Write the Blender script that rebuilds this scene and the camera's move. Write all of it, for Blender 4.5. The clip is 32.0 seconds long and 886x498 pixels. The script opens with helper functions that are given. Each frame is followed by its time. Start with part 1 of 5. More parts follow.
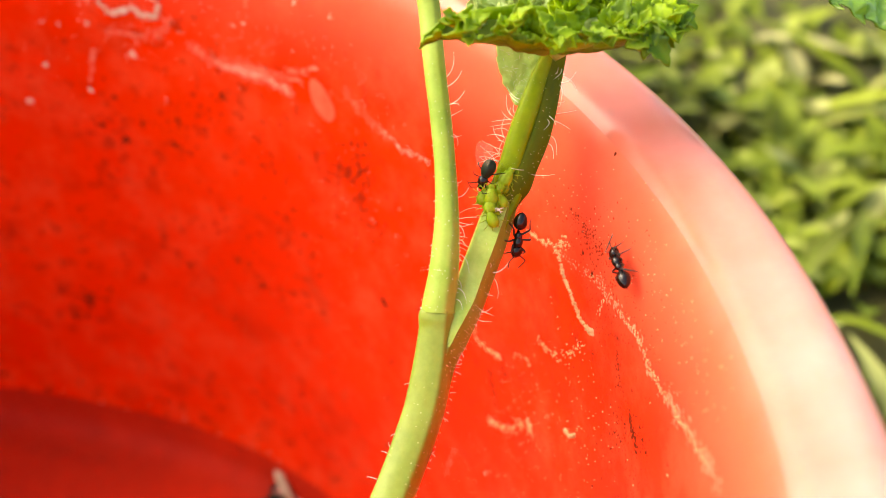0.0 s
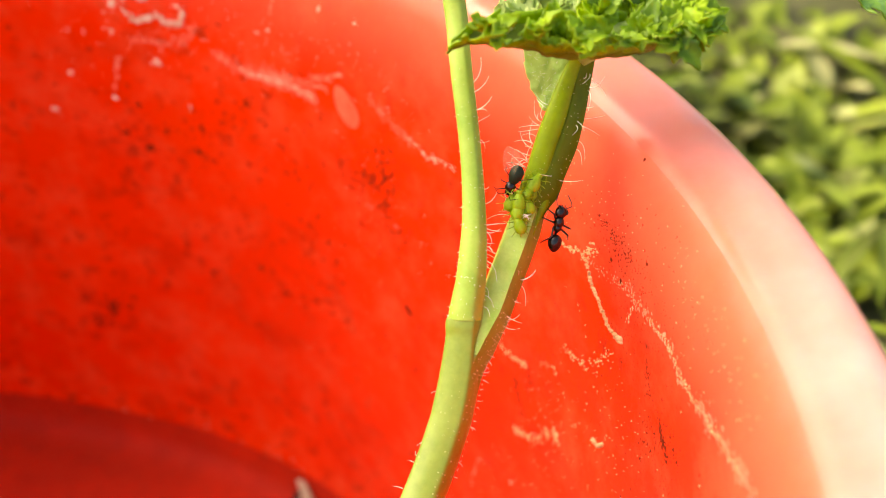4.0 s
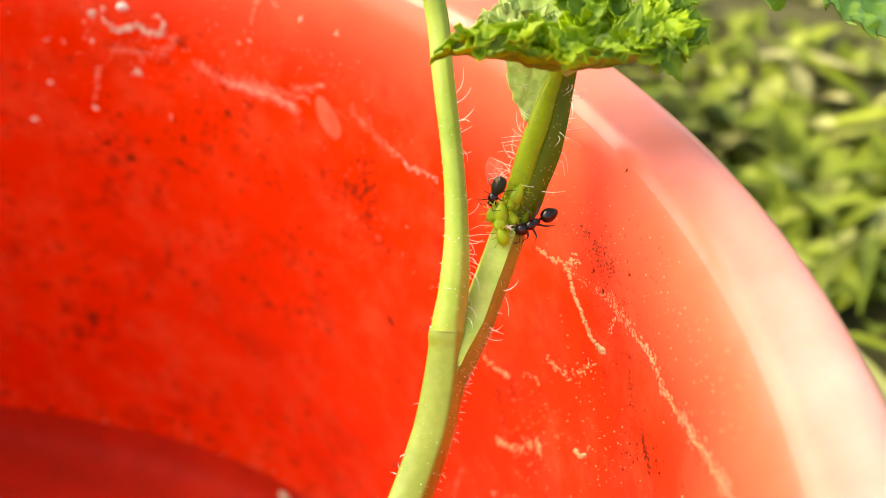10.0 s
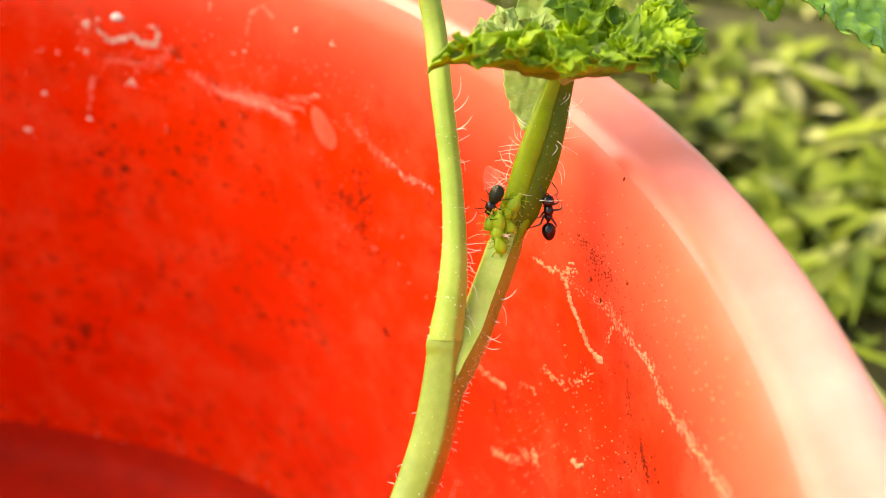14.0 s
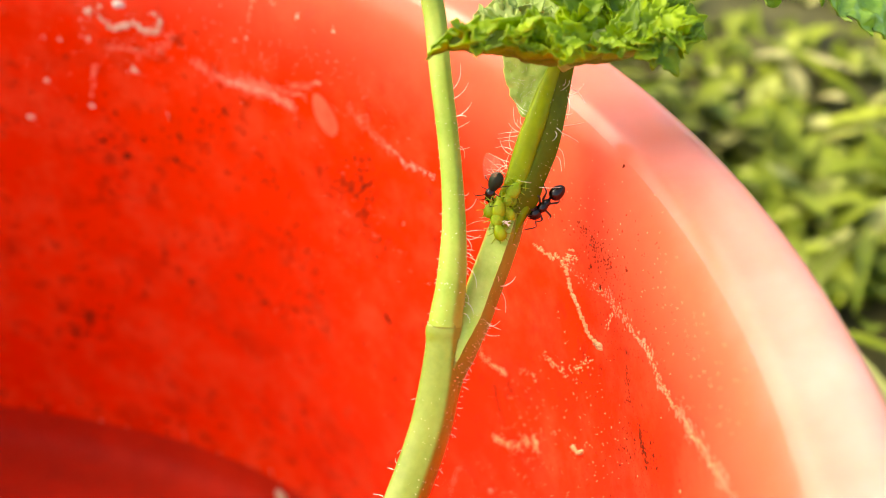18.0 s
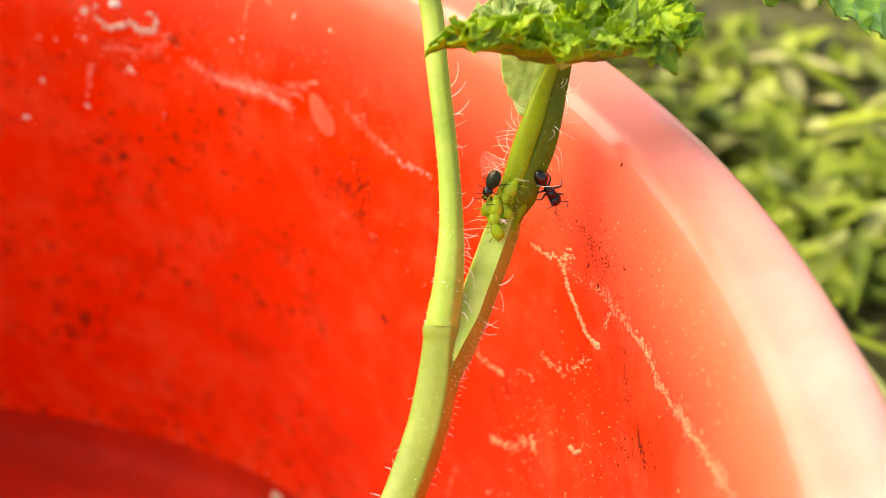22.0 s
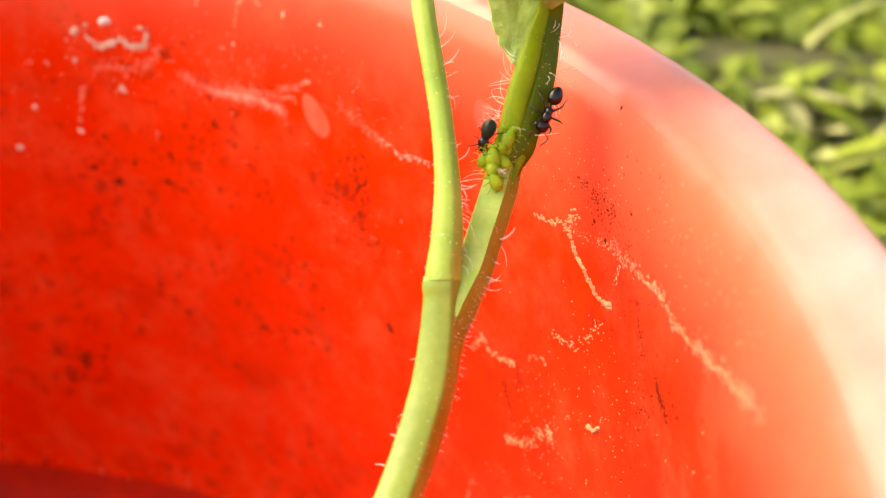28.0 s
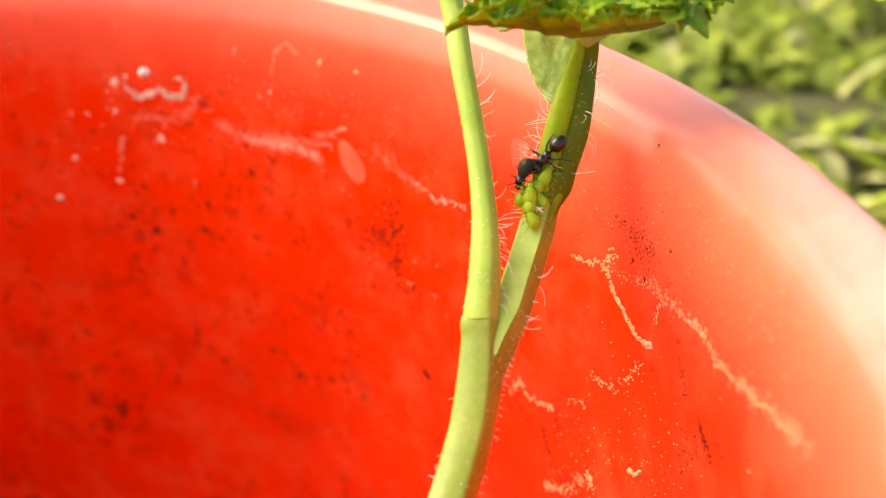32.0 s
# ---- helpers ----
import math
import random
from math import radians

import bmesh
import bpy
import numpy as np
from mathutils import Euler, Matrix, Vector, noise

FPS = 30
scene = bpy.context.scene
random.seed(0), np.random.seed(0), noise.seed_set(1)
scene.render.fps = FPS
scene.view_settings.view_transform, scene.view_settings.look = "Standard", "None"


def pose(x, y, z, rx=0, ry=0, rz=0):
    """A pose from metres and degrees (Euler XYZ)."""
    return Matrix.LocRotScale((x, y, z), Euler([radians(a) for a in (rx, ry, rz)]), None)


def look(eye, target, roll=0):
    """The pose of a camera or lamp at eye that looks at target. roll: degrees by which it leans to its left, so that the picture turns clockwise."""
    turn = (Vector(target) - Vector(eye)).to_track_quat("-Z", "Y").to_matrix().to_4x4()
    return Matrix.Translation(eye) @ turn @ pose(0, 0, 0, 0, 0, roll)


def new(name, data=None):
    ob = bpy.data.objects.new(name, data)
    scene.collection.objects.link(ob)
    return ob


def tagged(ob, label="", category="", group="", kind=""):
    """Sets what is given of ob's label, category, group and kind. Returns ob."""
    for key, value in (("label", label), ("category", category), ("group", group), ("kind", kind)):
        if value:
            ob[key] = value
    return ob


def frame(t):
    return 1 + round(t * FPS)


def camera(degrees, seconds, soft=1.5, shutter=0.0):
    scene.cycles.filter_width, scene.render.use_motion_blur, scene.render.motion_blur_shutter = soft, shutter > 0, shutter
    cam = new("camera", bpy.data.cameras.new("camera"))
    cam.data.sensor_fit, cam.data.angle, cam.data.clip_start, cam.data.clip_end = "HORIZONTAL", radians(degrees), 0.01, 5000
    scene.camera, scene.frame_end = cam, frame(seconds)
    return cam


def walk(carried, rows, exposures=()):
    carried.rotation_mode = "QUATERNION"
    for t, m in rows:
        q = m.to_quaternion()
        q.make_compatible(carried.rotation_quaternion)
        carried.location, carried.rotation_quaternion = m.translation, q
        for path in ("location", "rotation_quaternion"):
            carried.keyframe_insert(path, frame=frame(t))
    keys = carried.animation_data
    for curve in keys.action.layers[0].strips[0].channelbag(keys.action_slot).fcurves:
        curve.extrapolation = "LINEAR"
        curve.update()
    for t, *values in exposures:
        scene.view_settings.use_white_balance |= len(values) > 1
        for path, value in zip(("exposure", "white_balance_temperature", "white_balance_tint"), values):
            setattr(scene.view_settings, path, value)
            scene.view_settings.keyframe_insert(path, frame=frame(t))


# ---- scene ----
# A hairy young plant leans over the rim of a small red plastic pot; ants tend aphids on it.
# Lengths in the building code are millimetres (MM); the world is in metres.
MM = 0.001
cam = camera(44.72, 32.0, soft=0.8)
cam.data.dof.use_dof = True
cam.data.dof.focus_distance = 0.0680
cam.data.dof.aperture_fstop = 35.0
PATH = [
    (0, (0.04694, -0.03303, 0.10959), (0.04814, 0.01402, 0.07237), 3.95),
    (0.5, (0.04651, -0.03296, 0.10946), (0.04784, 0.01438, 0.07262), 4.28),
    (1, (0.04634, -0.03290, 0.10942), (0.04755, 0.01460, 0.07278), 4.12),
    (1.5, (0.04638, -0.03288, 0.10932), (0.04747, 0.01464, 0.07270), 3.97),
    (2, (0.04650, -0.03265, 0.10919), (0.04745, 0.01484, 0.07255), 3.67),
    (2.5, (0.04640, -0.03261, 0.10897), (0.04712, 0.01490, 0.07233), 3.48),
    (4.5, (0.04665, -0.03258, 0.10909), (0.04665, 0.01470, 0.07216), 3.06),
    (5, (0.04684, -0.03250, 0.10908), (0.04737, 0.01484, 0.07221), 3.47),
    (5.5, (0.04700, -0.03259, 0.10903), (0.04797, 0.01484, 0.07229), 3.73),
    (6, (0.04670, -0.03239, 0.10899), (0.04789, 0.01506, 0.07230), 4.16),
    (6.5, (0.04640, -0.03240, 0.10898), (0.04764, 0.01515, 0.07242), 4.08),
    (7, (0.04613, -0.03247, 0.10895), (0.04720, 0.01512, 0.07243), 4.03),
    (7.5, (0.04569, -0.03220, 0.10871), (0.04634, 0.01537, 0.07215), 3.83),
    (8, (0.04579, -0.03225, 0.10874), (0.04599, 0.01518, 0.07199), 3.39),
    (8.5, (0.04626, -0.03215, 0.10872), (0.04623, 0.01519, 0.07187), 3.18),
    (9, (0.04663, -0.03228, 0.10913), (0.04730, 0.01508, 0.07229), 3.39),
    (9.5, (0.04663, -0.03234, 0.10903), (0.04750, 0.01519, 0.07242), 3.50),
    (10, (0.04648, -0.03245, 0.10906), (0.04752, 0.01522, 0.07264), 3.74),
    (10.5, (0.04627, -0.03253, 0.10901), (0.04744, 0.01528, 0.07278), 3.87),
    (11, (0.04615, -0.03265, 0.10924), (0.04723, 0.01518, 0.07303), 3.84),
    (11.5, (0.04633, -0.03283, 0.10913), (0.04737, 0.01511, 0.07307), 3.77),
    (12, (0.04667, -0.03268, 0.10893), (0.04785, 0.01532, 0.07293), 3.77),
    (12.5, (0.04670, -0.03262, 0.10867), (0.04832, 0.01546, 0.07281), 4.05),
    (13, (0.04661, -0.03269, 0.10889), (0.04833, 0.01540, 0.07304), 4.01),
    (13.5, (0.04600, -0.03238, 0.10864), (0.04790, 0.01572, 0.07281), 4.35),
    (14, (0.04605, -0.03255, 0.10873), (0.04759, 0.01559, 0.07295), 4.03),
    (14.5, (0.04607, -0.03272, 0.10880), (0.04745, 0.01539, 0.07297), 3.86),
    (16.5, (0.04627, -0.03255, 0.10851), (0.04764, 0.01523, 0.07225), 3.88),
    (17, (0.04617, -0.03273, 0.10875), (0.04749, 0.01498, 0.07239), 4.01),
    (17.5, (0.04620, -0.03274, 0.10884), (0.04750, 0.01495, 0.07246), 4.03),
    (18, (0.04641, -0.03267, 0.10879), (0.04768, 0.01505, 0.07244), 3.86),
    (18.5, (0.04675, -0.03266, 0.10879), (0.04828, 0.01504, 0.07244), 4.15),
    (19, (0.04692, -0.03245, 0.10841), (0.04886, 0.01535, 0.07220), 4.35),
    (19.5, (0.04691, -0.03262, 0.10860), (0.04898, 0.01523, 0.07245), 4.46),
    (20, (0.04643, -0.03284, 0.10874), (0.04870, 0.01504, 0.07265), 4.56),
    (20.5, (0.04637, -0.03269, 0.10847), (0.04845, 0.01525, 0.07246), 4.55),
    (21, (0.04633, -0.03273, 0.10852), (0.04815, 0.01518, 0.07245), 4.28),
    (21.5, (0.04632, -0.03268, 0.10841), (0.04790, 0.01520, 0.07228), 4.13),
    (22, (0.04636, -0.03269, 0.10839), (0.04783, 0.01516, 0.07223), 4.03),
    (22.5, (0.04660, -0.03262, 0.10839), (0.04795, 0.01519, 0.07216), 3.88),
    (23, (0.04696, -0.03245, 0.10879), (0.04834, 0.01516, 0.07230), 3.81),
    (23.1, (0.04700, -0.03245, 0.10874), (0.04839, 0.01511, 0.07219), 3.82),
    (23.3, (0.04625, -0.03239, 0.10975), (0.04752, 0.01604, 0.07435), 3.64),
    (23.5, (0.04504, -0.03228, 0.11138), (0.04613, 0.01747, 0.07787), 3.36),
    (24, (0.04746, -0.03492, 0.10977), (0.04985, 0.01368, 0.07467), 3.73),
    (24.5, (0.04910, -0.03458, 0.10649), (0.05298, 0.01035, 0.06691), 3.66),
    (25, (0.04801, -0.03435, 0.10329), (0.04989, 0.00969, 0.06258), 1.68),
    (25.2, (0.04787, -0.03430, 0.10312), (0.04900, 0.01325, 0.06654), 1.85),
    (25.5, (0.04850, -0.03456, 0.10135), (0.05065, 0.01319, 0.06507), 2.28),
    (26, (0.04878, -0.03446, 0.10104), (0.05197, 0.01523, 0.06756), 2.92),
    (26.5, (0.04821, -0.03449, 0.10004), (0.05027, 0.01521, 0.06650), 2.36),
    (28.5, (0.04767, -0.03480, 0.10004), (0.04794, 0.01624, 0.06849), 0.25),
    (29, (0.04793, -0.03491, 0.09979), (0.04794, 0.01626, 0.06845), -0.01),
    (29.5, (0.04779, -0.03530, 0.09960), (0.04761, 0.01617, 0.06875), -0.32),
    (30, (0.04764, -0.03551, 0.09955), (0.04735, 0.01620, 0.06912), -0.51),
    (30.5, (0.04746, -0.03536, 0.09915), (0.04682, 0.01673, 0.06939), -0.74),
    (31, (0.04746, -0.03534, 0.09916), (0.04662, 0.01692, 0.06968), -0.82),
    (31.5, (0.04706, -0.03539, 0.09902), (0.04613, 0.01708, 0.06993), -0.70),
    (32, (0.04741, -0.03505, 0.09904), (0.04604, 0.01729, 0.06974), -0.95),
]
walk(cam, [(t, look(eye, target, roll)) for t, eye, target, roll in PATH], [(0, 1.50, 7650, 5), (32, 1.50, 7650, 5)])

# ---- light: bright, thinly overcast day ----
world = bpy.data.worlds.new("sky")
scene.world = world
world.use_nodes = True
_bg = world.node_tree.nodes["Background"]
_sky = world.node_tree.nodes.new("ShaderNodeTexSky")
_sky.sky_type = "NISHITA"
_sky.sun_disc = False
_sky.sun_elevation = radians(44)
_sky.sun_rotation = radians(-77)
_sky.air_density, _sky.dust_density, _sky.ozone_density = 1.0, 4.0, 1.0
world.node_tree.links.new(_sky.outputs["Color"], _bg.inputs["Color"])
_bg.inputs["Strength"].default_value = 0.15
sun = new("sun", bpy.data.lights.new("sun", "SUN"))
sun.data.energy = 0.42
sun.data.angle = radians(48)
sun.data.color = (1.0, 0.97, 0.92)
sun.matrix_world = look((-0.66, 0.15, 0.66), (0, 0, 0))

# ---- materials ----
def material(name, base, rough=0.5, spec=0.5, metal=0.0):
    m = bpy.data.materials.new(name)
    m.use_nodes = True
    p = m.node_tree.nodes["Principled BSDF"]
    p.inputs["Base Color"].default_value = (*base, 1)
    p.inputs["Roughness"].default_value = rough
    p.inputs["Specular IOR Level"].default_value = spec
    p.inputs["Metallic"].default_value = metal
    return m, m.node_tree, p


def add(tree, kind, **sockets):
    n = tree.nodes.new(kind)
    for key, value in sockets.items():
        n.inputs[key.replace("_", " ")].default_value = value
    return n


def noise_at(tree, coords, scale, detail=4.0, rough=0.55):
    n = add(tree, "ShaderNodeTexNoise", Scale=scale, Detail=detail, Roughness=rough)
    tree.links.new(coords, n.inputs["Vector"])
    return n.outputs["Fac"]


def ramp(tree, fac, stops):
    r = tree.nodes.new("ShaderNodeValToRGB")
    while len(r.color_ramp.elements) < len(stops):
        r.color_ramp.elements.new(0.5)
    for e, (at, col) in zip(r.color_ramp.elements, stops):
        e.position, e.color = at, (*col, 1) if len(col) == 3 else col
    tree.links.new(fac, r.inputs["Fac"])
    return r.outputs["Color"]


def mixed(tree, fac, a, b, mode="MIX"):
    m = tree.nodes.new("ShaderNodeMix")
    m.data_type, m.blend_type = "RGBA", mode
    for value, socket in ((fac, m.inputs[0]), (a, m.inputs[6]), (b, m.inputs[7])):
        if isinstance(value, (int, float)):
            socket.default_value = value
        elif isinstance(value, tuple):
            socket.default_value = (*value, 1)
        else:
            tree.links.new(value, socket)
    return m.outputs[2]


def bumped(tree, p, height, strength, distance):
    b = add(tree, "ShaderNodeBump", Strength=strength, Distance=distance)
    tree.links.new(height, b.inputs["Height"])
    tree.links.new(b.outputs["Normal"], p.inputs["Normal"])


def coords_of(tree):
    return tree.nodes.new("ShaderNodeTexCoord").outputs["Object"]


def mottled(name, dark, light, scale, rough=0.5, spec=0.5, bump=0.0, bump_scale=None, sss=0.0, sss_mm=0.6):
    """A material whose colour wanders between two tones at two sizes, with fine relief."""
    m, tree, p = material(name, dark, rough, spec)
    at = coords_of(tree)
    big, fine = noise_at(tree, at, scale), noise_at(tree, at, scale * 7, 6.0, 0.7)
    both = add(tree, "ShaderNodeMath")
    both.operation = "MULTIPLY_ADD"
    tree.links.new(fine, both.inputs[0])
    both.inputs[1].default_value = 0.45
    tree.links.new(big, both.inputs[2])
    tree.links.new(ramp(tree, both.outputs[0], [(0.45, dark), (0.95, light)]), p.inputs["Base Color"])
    if bump:
        bumped(tree, p, noise_at(tree, at, bump_scale or scale * 5, 5.0), 0.6, bump * MM)
    if sss:
        p.inputs["Subsurface Weight"].default_value = sss
        p.inputs["Subsurface Radius"].default_value = (0.7, 1.0, 0.2)
        p.inputs["Subsurface Scale"].default_value = sss_mm * MM
    return m


def pot_plastic():
    m, tree, p = material("red_plastic", (0.85, 0.03, 0.005), 0.4, 0.42)
    at = coords_of(tree)
    red = ramp(tree, noise_at(tree, at, 45.0, 3.0), [(0.3, (0.78, 0.024, 0.002)), (0.75, (0.87, 0.042, 0.004))])
    # thin dusty film, then dark mould freckles
    film = ramp(tree, noise_at(tree, at, 160.0, 8.0, 0.7), [(0.46, (0, 0, 0)), (0.80, (0.30, 0.30, 0.30))])
    red = mixed(tree, film, red, (0.86, 0.26, 0.11))
    patch = ramp(tree, noise_at(tree, at, 70.0, 3.0), [(0.44, (0, 0, 0)), (0.60, (1, 1, 1))])
    fleck = ramp(tree, noise_at(tree, at, 620.0, 5.0, 0.65), [(0.54, (0, 0, 0)), (0.68, (0.6, 0.6, 0.6))])
    dirt = mixed(tree, 1.0, patch, fleck, "MULTIPLY")
    red = mixed(tree, dirt, red, (0.12, 0.014, 0.006))
    smear = ramp(tree, noise_at(tree, at, 130.0, 6.0, 0.6), [(0.55, (0, 0, 0)), (0.72, (0.42, 0.42, 0.42))])
    red = mixed(tree, smear, red, (0.36, 0.020, 0.006))
    # sky light caught by the top edge, painted as paler red in uneven blotches
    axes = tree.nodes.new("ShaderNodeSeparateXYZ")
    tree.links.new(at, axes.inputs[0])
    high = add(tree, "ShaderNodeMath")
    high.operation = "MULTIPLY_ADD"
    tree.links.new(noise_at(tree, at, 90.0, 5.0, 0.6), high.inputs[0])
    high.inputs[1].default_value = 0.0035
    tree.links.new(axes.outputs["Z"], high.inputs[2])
    top_glow = add(tree, "ShaderNodeMapRange")
    top_glow.inputs["From Min"].default_value, top_glow.inputs["From Max"].default_value = 0.0630, 0.0790
    top_glow.inputs["To Max"].default_value = 0.9
    top_glow.interpolation_type = "SMOOTHSTEP"
    tree.links.new(high.outputs[0], top_glow.inputs["Value"])
    red = mixed(tree, top_glow.outputs[0], red, (0.86, 0.185, 0.105))
    # white glare along one side of the lip, painted into the colour
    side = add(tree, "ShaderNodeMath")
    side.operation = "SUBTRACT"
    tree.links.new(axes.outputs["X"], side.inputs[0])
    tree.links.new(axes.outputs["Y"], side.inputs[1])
    glare_side = add(tree, "ShaderNodeMapRange")
    glare_side.inputs["From Min"].default_value, glare_side.inputs["From Max"].default_value = 0.008, 0.070
    tree.links.new(side.outputs[0], glare_side.inputs["Value"])
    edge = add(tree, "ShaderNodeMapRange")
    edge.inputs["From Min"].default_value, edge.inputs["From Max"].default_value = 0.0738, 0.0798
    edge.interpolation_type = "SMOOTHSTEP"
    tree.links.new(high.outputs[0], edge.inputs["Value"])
    lip_glare = mixed(tree, 1.0, edge.outputs[0], glare_side.outputs[0], "MULTIPLY")
    red = mixed(tree, lip_glare, red, (0.88, 0.54, 0.47))
    tree.links.new(red, p.inputs["Base Color"])
    rough = ramp(tree, noise_at(tree, at, 240.0, 6.0, 0.7), [(0.35, (0.14, 0.14, 0.14)), (0.8, (0.27, 0.27, 0.27))])
    tree.links.new(rough, p.inputs["Roughness"])
    p.inputs["Subsurface Weight"].default_value = 0.35
    p.inputs["Subsurface Radius"].default_value = (1.0, 0.35, 0.15)
    p.inputs["Subsurface Scale"].default_value = 1.5 * MM
    p.inputs["Sheen Weight"].default_value = 0.10
    p.inputs["Sheen Roughness"].default_value = 0.35
    p.inputs["Sheen Tint"].default_value = (1.0, 0.92, 0.88, 1)
    bumped(tree, p, noise_at(tree, at, 900.0, 6.0, 0.7), 0.35, 0.03 * MM)
    return m


def leafy(name, dark, light, scale, rough=0.4, quilt=0.0, through_it=0.4, bump=0.05, varied=0.0):
    """A thin leaf: mottled green, quilted between its veins, letting some light through."""
    m = mottled(name, dark, light, scale, rough, 0.5)
    tree = m.node_tree
    p = tree.nodes["Principled BSDF"]
    at = coords_of(tree)
    if quilt:
        cells = add(tree, "ShaderNodeTexVoronoi", Scale=quilt)
        cells.feature = "SMOOTH_F1"
        tree.links.new(at, cells.inputs["Vector"])
        bumped(tree, p, cells.outputs["Distance"], 0.9, -0.35 * MM)
    else:
        bumped(tree, p, noise_at(tree, at, 1300.0, 5.0), 0.7, bump * MM)
    if varied:
        each = tree.nodes.new("ShaderNodeNewGeometry").outputs["Random Per Island"]
        tone = ramp(tree, each, [(0.0, (1 - varied, 1 - 0.8 * varied, 1 - varied)), (0.5, (1, 1, 1)), (1.0, (1 + 0.8 * varied, 1 + 0.6 * varied, 1 + varied))])
        own = mixed(tree, 1.0, p.inputs["Base Color"].links[0].from_socket, tone, "MULTIPLY")
        tree.links.new(own, p.inputs["Base Color"])
    back = tree.nodes.new("ShaderNodeBsdfTranslucent")
    tint = mixed(tree, 0.18, p.inputs["Base Color"].links[0].from_socket, (0.62, 0.62, 0.03))
    tree.links.new(tint, back.inputs["Color"])
    both = add(tree, "ShaderNodeMixShader", Fac=through_it)
    tree.links.new(p.outputs[0], both.inputs[1])
    tree.links.new(back.outputs[0], both.inputs[2])
    tree.links.new(both.outputs[0], tree.nodes["Material Output"].inputs["Surface"])
    return m


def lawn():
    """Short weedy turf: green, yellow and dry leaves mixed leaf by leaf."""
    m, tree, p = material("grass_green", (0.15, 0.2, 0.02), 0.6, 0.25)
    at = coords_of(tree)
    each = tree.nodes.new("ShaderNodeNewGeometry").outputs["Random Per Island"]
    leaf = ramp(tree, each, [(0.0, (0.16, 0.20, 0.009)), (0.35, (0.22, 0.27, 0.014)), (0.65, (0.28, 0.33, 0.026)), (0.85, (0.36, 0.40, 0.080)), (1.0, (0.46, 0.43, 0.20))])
    # dark gaps of the turf put into the leaf colour by broad noise
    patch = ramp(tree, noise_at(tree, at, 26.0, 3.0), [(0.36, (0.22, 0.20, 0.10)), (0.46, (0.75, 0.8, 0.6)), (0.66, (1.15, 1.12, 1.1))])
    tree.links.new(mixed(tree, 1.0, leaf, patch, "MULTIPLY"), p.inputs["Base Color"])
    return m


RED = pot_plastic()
STEM = mottled("stem_green", (0.175, 0.25, 0.016), (0.30, 0.385, 0.050), 260.0, 0.36, 0.45, 0.03, 1500.0, 0.1)
# deeper green of the upper stem, darkened further for shade under the leaf
SHOOT_SHADED = mottled("shoot_shaded", (0.06, 0.095, 0.0005), (0.12, 0.17, 0.0015), 260.0, 0.44, 0.15, 0.03, 1500.0, 0.2)
# lighter copy of that green for the side turned to the light
SHOOT_LIT = mottled("shoot_lit", (0.15, 0.22, 0.0008), (0.27, 0.36, 0.003), 260.0, 0.42, 0.16, 0.03, 1500.0, 0.25)
CHANNEL = mottled("pale_channel", (0.30, 0.47, 0.035), (0.54, 0.70, 0.13), 420.0, 0.4, 0.45, 0.05, 2200.0, 0.2)
PETIOLE = mottled("petiole_green", (0.23, 0.36, 0.030), (0.40, 0.53, 0.080), 260.0, 0.40, 0.35, 0.02, 1500.0, 0.2)
LEAF = leafy("leaf_green", (0.10, 0.24, 0.001), (0.44, 0.62, 0.006), 560.0, 0.46, 0.0, 0.4, 0.06, 0.5)
LEAF_BIG = leafy("crinkled_leaf", (0.12, 0.32, 0.02), (0.40, 0.62, 0.06), 300.0, 0.22, 0.0, 0.25, 0.06)
LEAF_BIG.node_tree.nodes["Principled BSDF"].inputs["Coat Weight"].default_value = 0.6
LEAF_BIG.node_tree.nodes["Principled BSDF"].inputs["Coat Roughness"].default_value = 0.15
LEAF_THIN = leafy("thin_leaf", (0.36, 0.56, 0.005), (0.52, 0.72, 0.010), 200.0, 0.42, 0.0, 0.7, 0.03)
LEAF_DOWNY = leafy("downy_leaf", (0.28, 0.46, 0.06), (0.54, 0.70, 0.18), 700.0, 0.6, 0.0, 0.35, 0.12)
LEAF_PALE = leafy("leaf_pale", (0.32, 0.46, 0.08), (0.58, 0.70, 0.22), 330.0, 0.42, 0.0, 0.4, 0.05, 0.25)
BLACK = mottled("ant_black", (0.003, 0.002, 0.0015), (0.016, 0.007, 0.004), 900.0, 0.22, 0.5, 0.01, 4000.0)
LEG = mottled("ant_leg_brown", (0.006, 0.003, 0.002), (0.035, 0.014, 0.007), 900.0, 0.3, 0.5)
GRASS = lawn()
SOIL = mottled("soil", (0.04, 0.04, 0.010), (0.12, 0.11, 0.035), 60.0, 0.9, 0.3, 1.5, 200.0)


# ---- mesh helpers ----
def link_mesh(name, verts, faces, mat, parent=None, label="", smooth=True):
    """One mesh object from millimetre coordinates; under a parent they count from the parent's place."""
    base = Vector((0, 0, 0))
    p = parent
    while p is not None:
        base += p.location
        p = p.parent
    me = bpy.data.meshes.new(name)
    me.from_pydata([Vector(v) * MM - base for v in verts], [], faces)
    me.materials.append(mat)
    if smooth:
        me.shade_smooth()
    ob = new(name, me)
    ob.parent = parent
    if label:
        ob["label"] = label
    return ob


def thing(name, base, label, category, group="", kind=""):
    e = new(name)
    e.empty_display_size = 0.001
    e.location = Vector(base) * MM
    return tagged(e, label, category, group, kind)


def bulge(theta):
    """The pot is a little out of round: wider towards its far side (degrees)."""
    f = min(1.0, max(0.0, (theta % 360 - 78) / 40)) * min(1.0, max(0.0, (250 - theta % 360) / 90))
    return 1 + 0.08 * f * f * (3 - 2 * f)


